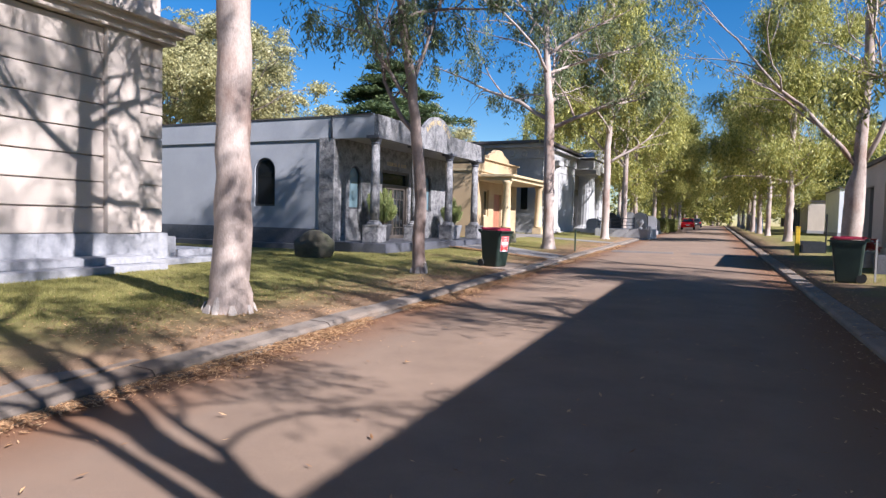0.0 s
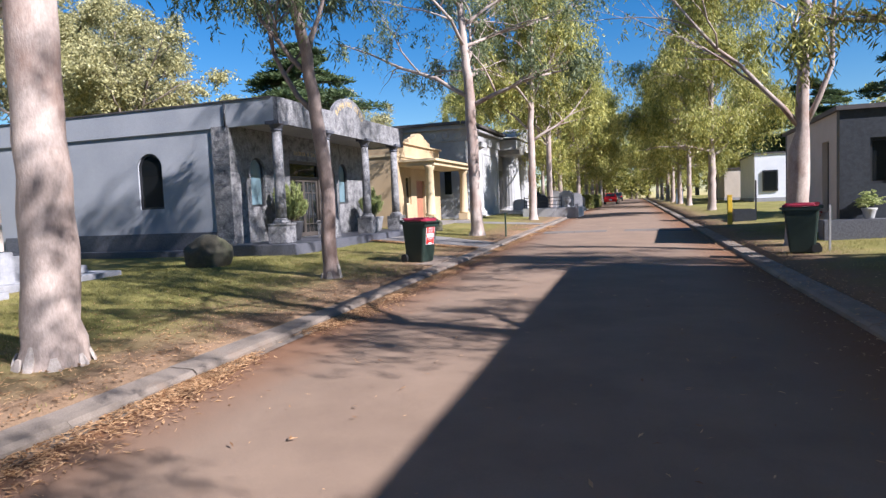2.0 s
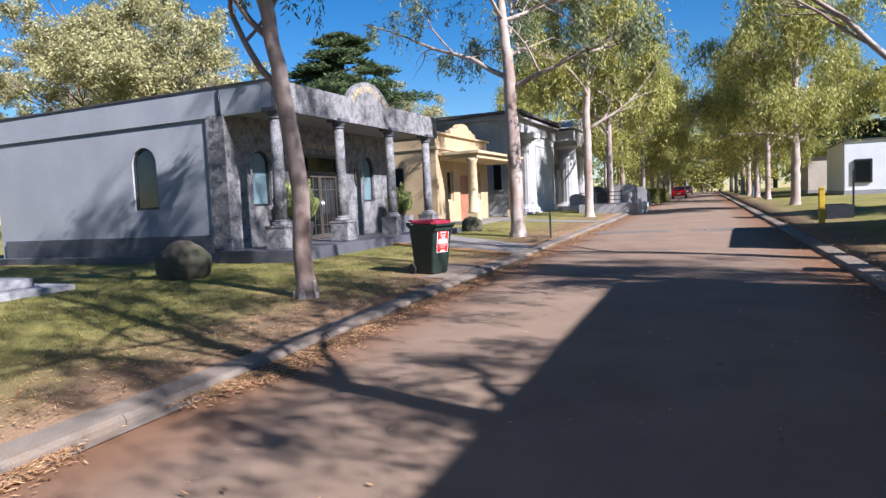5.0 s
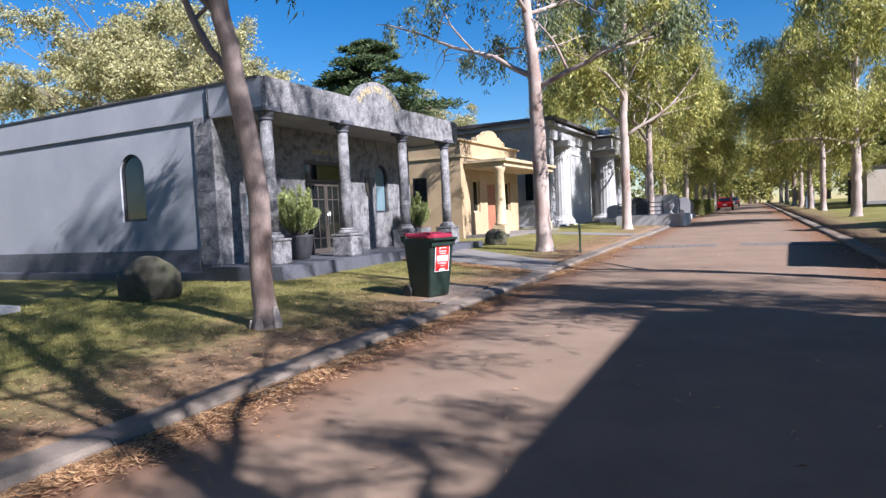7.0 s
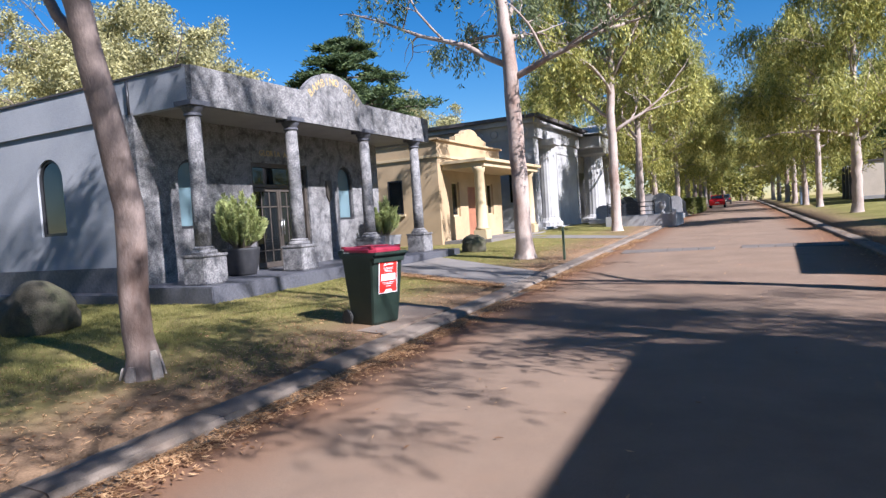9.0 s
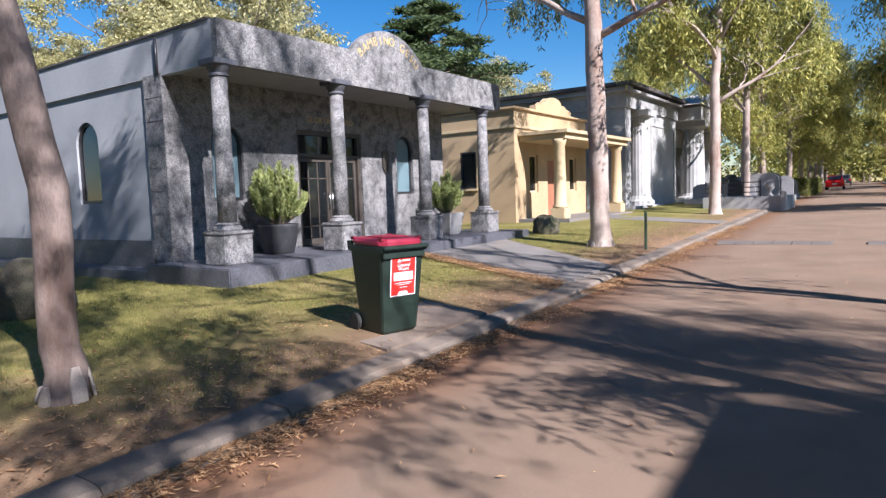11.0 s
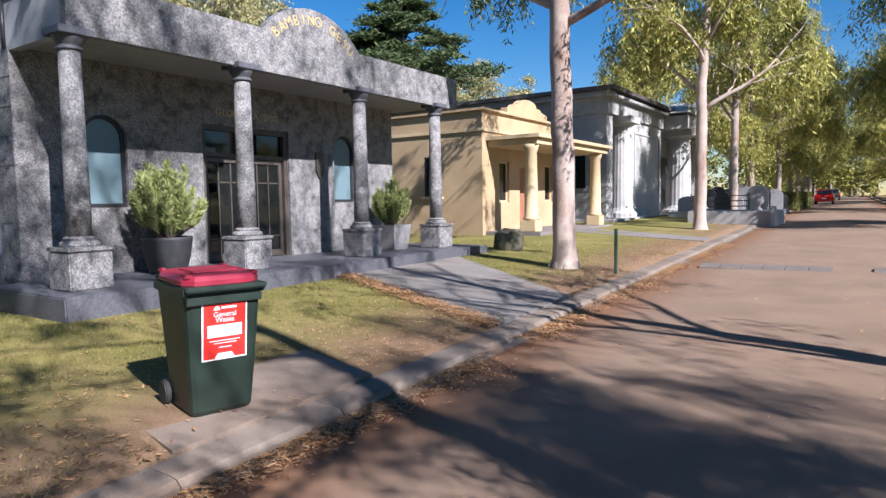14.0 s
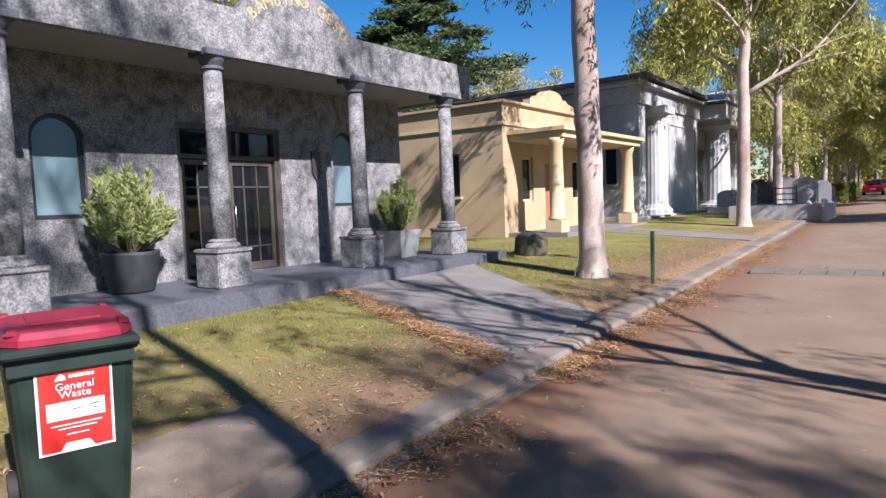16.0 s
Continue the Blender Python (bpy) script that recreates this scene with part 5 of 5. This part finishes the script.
def planter(at, r_top, r_base, h, square, pot_mat, seed, spread, tall, label):
    x, y, z = at
    p = thing("planter", at, label, "planter", "porch planters")
    if square:
        bm = bmesh.new()
        rows = [(r_base, 0), (r_base * 1.05, 0.04), (r_top, h), (r_top - 0.05, h), (r_top - 0.07, h - 0.08)]
        rings = []
        for r, hh in rows:
            rings.append([bm.verts.new((x + sx * r, y + sy * r, z + hh)) for sx, sy in ((-1, -1), (1, -1), (1, 1), (-1, 1))])
        for lo, hi in zip(rings, rings[1:]):
            for i in range(4):
                bm.faces.new((lo[i], lo[(i + 1) % 4], hi[(i + 1) % 4], hi[i]))
        bm.faces.new(rings[0][::-1])
        bm.faces.new(rings[-1])
        part("pot", bm, pot_mat, p, "tapered stone pot")
    else:
        part("pot", lathe(bmesh.new(), [(r_base, 0), (r_base * 1.06, 0.05), (r_base * 1.25, h * 0.45), (r_top * 0.98, h * 0.85), (r_top, h * 0.93), (r_top, h), (r_top - 0.05, h), (r_top - 0.06, h - 0.07)], at, 32), pot_mat, p, "dark charcoal pot", smooth=True)
    r = random.Random(seed)
    wood, clumps = bmesh.new(), []
    for k in range(54):
        a, lean = r.uniform(0, 2 * math.pi), r.uniform(0.0, 1.0) ** 0.75
        ln = tall * (1.0 - 0.45 * lean ** 2.2) * r.uniform(0.58, 1.14)
        tip = Vector((x + math.cos(a) * spread * lean, y + math.sin(a) * spread * lean, z + h + ln))
        mid = Vector((x + math.cos(a) * spread * lean * 0.75, y + math.sin(a) * spread * lean * 0.75, z + h + ln * 0.42))
        tube(wood, [(x + math.cos(a) * 0.08, y + math.sin(a) * 0.08, z + h - 0.08), mid, tip], [0.014, 0.010, 0.005], 5)
        for f in range(10):
            clumps.append((mid.lerp(tip, (f - 3) / 6) if f > 2 else Vector((x, y, z + h)).lerp(mid, 0.4 + f * 0.25), tip - mid))
    part("stems", wood, BARK_GREY, p)
    verts, faces = [], []
    for c, axis in clumps:
        ax = axis.normalized()
        for _ in range(34):
            q = c + ax * r.uniform(-0.05, 0.05) + Vector((r.gauss(0, 0.012), r.gauss(0, 0.012), r.gauss(0, 0.012)))
            d = (ax * r.uniform(0.5, 1.0) + Vector((r.uniform(-1, 1), r.uniform(-1, 1), r.uniform(-0.6, 0.8))) * 0.75).normalized()
            s = d.cross(Vector((r.uniform(-1, 1), r.uniform(-1, 1), r.uniform(-1, 1)))).normalized() * 0.011
            k = len(verts)
            verts += [q - Vector(at), q + d * 0.05 + s - Vector(at), q + d * r.uniform(0.08, 0.13) - Vector(at), q + d * 0.05 - s - Vector(at)]
            faces.append((k, k + 1, k + 2, k + 3))
    me = bpy.data.meshes.new("shrub")
    me.from_pydata([tuple(v) for v in verts], [], faces)
    me.materials.append(LEAF_SHRUB)
    f = new("shrub", me)
    f.parent = p
    tagged(f, "pale green upright shrub")
    return p


planter((-10.75, 19.28, FLOOR), 0.42, 0.30, 0.62, False, POT, 51, 0.62, 1.15, "charcoal pot with a pale green bushy shrub")
planter((-10.55, 25.25, FLOOR), 0.36, 0.26, 0.60, True, POT_STONE, 52, 0.50, 1.0, "tapered stone pot with a pale green shrub")


def flower_pot(at, r_top, h, pot_mat, leaf, seed, spread, tall, label):
    x, y, z = at
    p = thing("flower_pot", at, label, "flower pot")
    part("pot", lathe(bmesh.new(), [(r_top * 0.66, 0), (r_top * 0.7, 0.04), (r_top * 0.9, h * 0.7), (r_top * 1.06, h * 0.86), (r_top * 1.06, h), (r_top * 0.9, h), (r_top * 0.88, h - 0.06)], at, 24), pot_mat, p, smooth=True)
    r = random.Random(seed)
    pts = []
    for _ in range(60):
        a, q = r.uniform(0, 2 * math.pi), r.random() ** 0.5
        pts.append((Vector((math.cos(a) * q * spread, math.sin(a) * q * spread, h + tall * (1 - 0.6 * q * q) * r.uniform(0.3, 1.0))), 0.05, 14))
    me = leaf_mesh(pts, 0.09, 0.022, seed, 0.2)
    me.materials.append(leaf)
    f = new("blooms", me)
    f.parent = p
    return p


flower_pot((5.9, 20.0, 0.75), 0.17, 0.28, WHITESTONE, LEAF_SHRUB, 71, 0.30, 0.5, "white pot with a grey-green bush on the platform")
flower_pot((4.95, 22.2, top(4.95, 22.2)), 0.24, 0.5, POT_STONE, FLOWER, 72, 0.34, 0.5, "stone pot of red flowers by the dark wall")


# ------------------------------------------------------------ graves, hedge, cars and far things
def headstone(at, w, h, mat, seed, label):
    x, y = at
    z = top(x, y)
    g = thing("grave", (x, y, z), label, "grave", "graves beside the avenue")
    part("ledger", boxes((x - w * 0.6, x + w * 0.6, y - 0.1, y + 1.9, z - 0.1, z + 0.28), bevel=0.015), mat, g)
    c = [(x - w / 2, z + 0.28), (x + w / 2, z + 0.28), (x + w / 2, z + h * 0.75)] + [(x + w / 2 * math.cos(math.pi * k / 8), z + h * 0.75 + h * 0.25 * math.sin(math.pi * k / 8)) for k in range(1, 8)] + [(x - w / 2, z + h * 0.75)]
    part("headstone", prism(bmesh.new(), c, "y", y + 1.5, y + 1.66), mat, g)
    return g


gr = random.Random(5)
for k in range(16):
    x = -6.2 - (k % 4) * 1.9 + gr.uniform(-0.2, 0.2)
    y = 50.5 + (k // 4) * 4.0 + gr.uniform(-0.4, 0.4)
    if x < -9.9:
        y += 16
    headstone((x, y), gr.uniform(0.8, 1.2), gr.uniform(1.1, 1.9), (OLDSTONE, BLACK_STONE_AND_SHADE, STEP_STONE)[k % 3], k, ("weathered grey stone grave", "polished black granite grave", "grey granite grave with a rounded headstone")[k % 3])

fz = top(-6, 46)
plot = thing("family_plot", (-6.2, 46.5, fz), "low grey stone family plot with an iron rail and urn", "grave")
part("plinth", boxes((-8.3, -4.45, 45.5, 49.2, fz - 0.2, fz + 0.62), bevel=0.03), OLDSTONE, plot)
part("leaning_slab", prism(bmesh.new(), [(-7.4, fz + 0.02), (-6.2, fz + 0.02), (-5.9, fz + 0.55), (-6.7, fz + 0.55)], "y", 45.30, 45.5), WHITESTONE, plot)
part("corner_post", boxes((-4.62, -4.40, 45.32, 45.54, fz - 0.1, fz + 0.85), bevel=0.02), WHITESTONE, plot)
part("urn", lathe(bmesh.new(), [(0.16, 0.62), (0.16, 0.7), (0.06, 0.78), (0.08, 0.86), (0.2, 1.0), (0.23, 1.16), (0.17, 1.24), (0.2, 1.3)], (-5.2, 46.0, fz), 20), OLDSTONE, plot, smooth=True)
for z in (0.85, 1.1, 1.35):
    part("rail", tube(bmesh.new(), [(-8.2, 45.8, fz + z), (-5.6, 45.8, fz + z)], [0.025, 0.025], 6), DARK, plot)
for x in (-8.2, -7.3, -6.4, -5.6):
    part("rail_post", tube(bmesh.new(), [(x, 45.8, fz + 0.6), (x, 45.8, fz + 1.45)], [0.03, 0.03], 6), DARK, plot)


def leaf_block(name, x0, x1, y0, y1, z0, z1, mat, seed, label, category, count):
    r = random.Random(seed)
    t = thing(name, ((x0 + x1) / 2, (y0 + y1) / 2, z0), label, category)
    part("core", boxes((x0 + 0.12, x1 - 0.12, y0 + 0.12, y1 - 0.12, z0, z1 - 0.12), bevel=0.1), BARK_GREY, t)
    c = Vector(((x0 + x1) / 2, (y0 + y1) / 2, z0))
    pts = []
    for _ in range(count):
        p = Vector((r.uniform(x0, x1), r.uniform(y0, y1), r.uniform(z0, z1)))
        f = r.randrange(3)
        if f == 0:
            p.x = r.choice((x0, x1))
        elif f == 1:
            p.y = r.choice((y0, y1))
        else:
            p.z = z1
        pts.append((p - c, 0.12, 9))
    me = leaf_mesh(pts, 0.14, 0.035, seed, 0.3)
    me.materials.append(mat)
    ob = new("foliage", me)
    ob.parent = t
    return t


for k in range(3):
    leaf_block("hedge", -6.9, -5.7, 68 + 4 * k, 71.9 + 4 * k, 0.7, 2.1 - 0.1 * (k % 2), HEDGE, 60 + k, "yellow-green clipped hedge beside the avenue", "hedge", 900)


def car(at, turn, paint, label):
    c = thing("parked_car", (0, 0, 0), label, "car")
    body = bmesh.new()
    side = [(-1.95, 0.35), (-2.0, 0.75), (-1.85, 0.95), (-1.2, 1.05), (0.7, 1.02), (1.75, 0.88), (2.0, 0.65), (1.95, 0.32)]
    prism(body, side, "y", -0.83, 0.83)
    bmesh.ops.bevel(body, geom=body.edges[:], offset=0.05, segments=2, affect='EDGES')
    part("body", body, paint, c)
    cab = bmesh.new()
    prism(cab, [(-1.75, 1.0), (-1.35, 1.42), (-0.9, 1.5), (0.1, 1.48), (0.95, 1.0)], "y", -0.68, 0.68)
    bmesh.ops.bevel(cab, geom=cab.edges[:], offset=0.06, segments=2, affect='EDGES')
    part("cabin", cab, paint, c)
    part("rear_window", prism(bmesh.new(), [(-1.72, 1.08), (-1.42, 1.40), (-1.44, 1.42), (-1.75, 1.09)], "y", -0.55, 0.55), GLASS, c)
    for y in (-0.69, 0.685):
        part("side_window", boxes((-1.2, 0.4, y, y + 0.006, 1.08, 1.38)), GLASS, c)
    for y in (-0.68, 0.68):
        part("tail_light", boxes((-2.02, -1.93, y - 0.12, y + 0.12, 0.72, 0.88), bevel=0.01), TAIL, c)
    part("number_plate", boxes((-2.03, -2.0, -0.2, 0.2, 0.55, 0.66)), STICKER_WHITE, c)
    part("bumper", boxes((-2.06, -1.9, -0.8, 0.8, 0.32, 0.5), bevel=0.03), paint, c)
    for x in (-1.3, 1.3):
        for y in (-0.76, 0.76):
            w = bmesh.new()
            bmesh.ops.create_cone(w, cap_ends=True, segments=24, radius1=0.31, radius2=0.31, depth=0.2, matrix=Matrix.Translation((x, y, 0.31)) @ Matrix.Rotation(math.pi / 2, 4, 'X'))
            wh = part("wheel", w, RUBBER, c)
            rim = bmesh.new()
            bmesh.ops.create_cone(rim, cap_ends=True, segments=20, radius1=0.19, radius2=0.17, depth=0.22, matrix=Matrix.Translation((x, y, 0.31)) @ Matrix.Rotation(math.pi / 2, 4, 'X'))
            part("rim", rim, CHROME, wh)
    c.matrix_world = Matrix.Translation(at) @ Matrix.Rotation(radians(turn), 4, 'Z')
    return c


car((-5.2, 90, gz(90) + 0.02), 92, CAR_RED, "small red hatchback parked at the kerb")
car((-5.6, 112, gz(112) + 0.02), 92, CAR_DARK, "dark car parked further up the avenue")

box_bin = thing("service_box", (2.9, 72.0, top(2.9, 72)), "blue-grey upright service box on the verge", "service box")
bz = top(2.9, 72)
part("body", boxes((2.55, 3.25, 71.6, 72.4, bz - 0.02, bz + 1.5), bevel=0.04), BLUE_GREY, box_bin)
part("lid", boxes((2.5, 3.3, 71.55, 72.45, bz + 1.5, bz + 1.62), bevel=0.03), WHITE_WALL, box_bin)

# beige mausoleum's porch, and a dark panel painted as the white one's porch shade
for y in (74.6, 77.6, 80.6):
    cz = top(6.6, y)
    p = thing("porch_column", (6.6, y, cz), "dark slender porch column", "column", "porch columns")
    part("shaft", lathe(bmesh.new(), [(0.2, -0.1), (0.2, 0.2), (0.14, 0.3), (0.13, 2.9), (0.2, 3.05)], (6.6, y, cz), 16), BLACK_STONE_AND_SHADE, p, smooth=True)
porch_shade = thing("dark_window", (9.9, 61.95, 2.0), "dark panel standing in for porch shade on the white wall", "window")
part("frame", boxes((9.3, 10.5, 61.88, 61.998, 1.7, 3.5), bevel=0.02), DARK, porch_shade)
part("pane", boxes((9.42, 10.38, 61.86, 61.878, 1.82, 3.38)), GLASS, porch_shade)


# ------------------------------------------------------------ far woods closing the avenue
def far_woods():
    r = random.Random(77)
    pts = []
    wood = bmesh.new()
    for k in range(120):
        a = radians(r.uniform(25, 155))
        d = r.uniform(125, 190)
        x, y = d * math.cos(a) * 1.2, 10 + d * math.sin(a)
        if y < 110:
            continue
        h = r.uniform(12, 20)
        tube(wood, [(x, y, 1.0), (x, y, h * 0.6)], [0.5, 0.25], 5)
        for _ in range(70):
            u = r.random()
            pts.append((Vector((x + r.gauss(0, 3.2), y + r.gauss(0, 3.2), 1.5 + h * (0.12 + 0.88 * u))), 1.5, 40))
    me = leaf_mesh(pts, 0.7, 0.17, 78, 0.5)
    me.materials.append(LEAF_GUM)
    w = tagged(new("far_woods", me), "distant belt of olive-green trees", "woods", kind="stuff")
    t = new("far_trunks", mesh_from("far_trunks", wood, BARK_GREY))
    tagged(t, "distant trunks of the tree belt", "woods", kind="stuff")


far_woods()


# ------------------------------------------------------------ grass and fallen leaves
def bare(x, y):
    """Where no grass grows: porches, steps and paths."""
    if x < -9.0 and 16.7 < y < 27.5 or x < -10.6 and y < 11.8 or x < -10.4 and y > 33:
        return True
    f = (-4.6 - x) / 4.4
    if 0 <= f <= 1 and 20.0 + 2.0 * f < y < 22.6 + 3.3 * f:
        return True
    if -11 < x < -3.7 and 0.1 < y < 3.3:
        return True
    if -5.7 < x < -4.3 and 15.2 < y < 17.5:
        return True
    return -10.5 < x and 34.6 + (-5.2 - x) * 0.27 < y < 36.3 + (-5.2 - x) * 0.42


def lift(x, y):
    return 0.025 * noise.noise(Vector((x * 0.8, y * 0.8, 0)))


def grass(count):
    r = random.Random(91)
    verts, faces = [], []
    while len(faces) < count:
        if r.random() < 0.85:
            y = 3.5 + 28 * r.random() ** 1.25
            edge = road_left(y) - 0.42
            x = edge - 8 * r.random()
            near = edge - x
        else:
            y = 6 + 22 * r.random()
            edge = road_right(y) + 0.42
            x = edge + 4 * r.random()
            near = x - edge
        if (x < 0 and bare(x, y)) or noise.noise(Vector((x * 0.5, y * 0.5, 9))) * 1.2 + near * 0.30 - 0.75 < r.uniform(-0.5, 0.3):
            continue
        z = top(x, y) + lift(x, y) - 0.006
        for _ in range(3):
            a = r.uniform(0, 2 * math.pi)
            h = r.uniform(0.02, 0.055)
            bx, by = x + r.gauss(0, 0.03), y + r.gauss(0, 0.03)
            wx, wy = 0.004 * math.cos(a), 0.004 * math.sin(a)
            k = len(verts)
            verts += [(bx - wx, by - wy, z), (bx + wx, by + wy, z), (bx - wy * 7 * r.random(), by + wx * 7 * r.random(), z + h)]
            faces.append((k, k + 1, k + 2))
    me = bpy.data.meshes.new("grass")
    me.from_pydata(verts, [], faces)
    me.materials.append(GRASS)
    tagged(new("grass", me), "short dry lawn grass, patchy and yellowing", "grass", kind="stuff")


def litter(count):
    r = random.Random(92)
    verts, faces = [], []
    for n in range(count):
        y = -1 + 36 * r.random() ** 1.2
        k = r.random()
        if k < 0.70:
            x = road_left(y) + abs(r.gauss(0, 0.22 + 0.16 * noise.noise(Vector((y * 0.35, 4, 1))))) - 0.05
            z = gz(y) + 0.028
            if noise.noise(Vector((y * 0.6, 0, 3))) + 0.35 < r.random() * 0.7:
                continue
        elif k < 0.77:
            f = r.random()
            y = 22.0 - 2.1 * f + r.gauss(-0.10, 0.12)
            x = -9.02 + 4.46 * f + r.gauss(0, 0.08)
            z = 0.385 - 0.2 * f + 0.012
        elif k < 0.93:
            x = road_left(y) - 0.4 - abs(r.gauss(0, 1.6))
            if x < -9 or bare(x, y) and r.random() < 0.9:
                continue
            z = top(x, y) + lift(x, y) + 0.014
        elif k < 0.96:
            x = r.uniform(road_left(y), road_right(y))
            z = gz(y) + 0.062
            if r.random() < 0.75:
                continue
        else:
            x = road_right(y) + r.gauss(0.2, 0.5)
            z = (gz(y) + 0.03) if x < road_right(y) else max(top(x, y), gz(y) + 0.11) + 0.03
        a, s = r.uniform(0, 2 * math.pi), r.uniform(0.016, 0.042)
        w = s * r.uniform(0.16, 0.34)
        ca, sa = math.cos(a), math.sin(a)
        t1_, t2_ = r.uniform(-0.012, 0.02), r.uniform(-0.01, 0.02)
        i = len(verts)
        verts += [(x - ca * s, y - sa * s, z + t1_ * 0.5), (x - sa * w, y + ca * w, z + 0.004), (x + ca * s, y + sa * s, z + t2_), (x + sa * w, y - ca * w, z + 0.006)]
        faces.append((i, i + 1, i + 2, i + 3))
    me = bpy.data.meshes.new("leaf_litter")
    me.from_pydata(verts, [], faces)
    me.materials.append(LITTER)
    tagged(new("leaf_litter", me), "dry brown gum leaves fallen along the kerb", "leaf litter", kind="stuff")


grass(150000)
litter(95000)
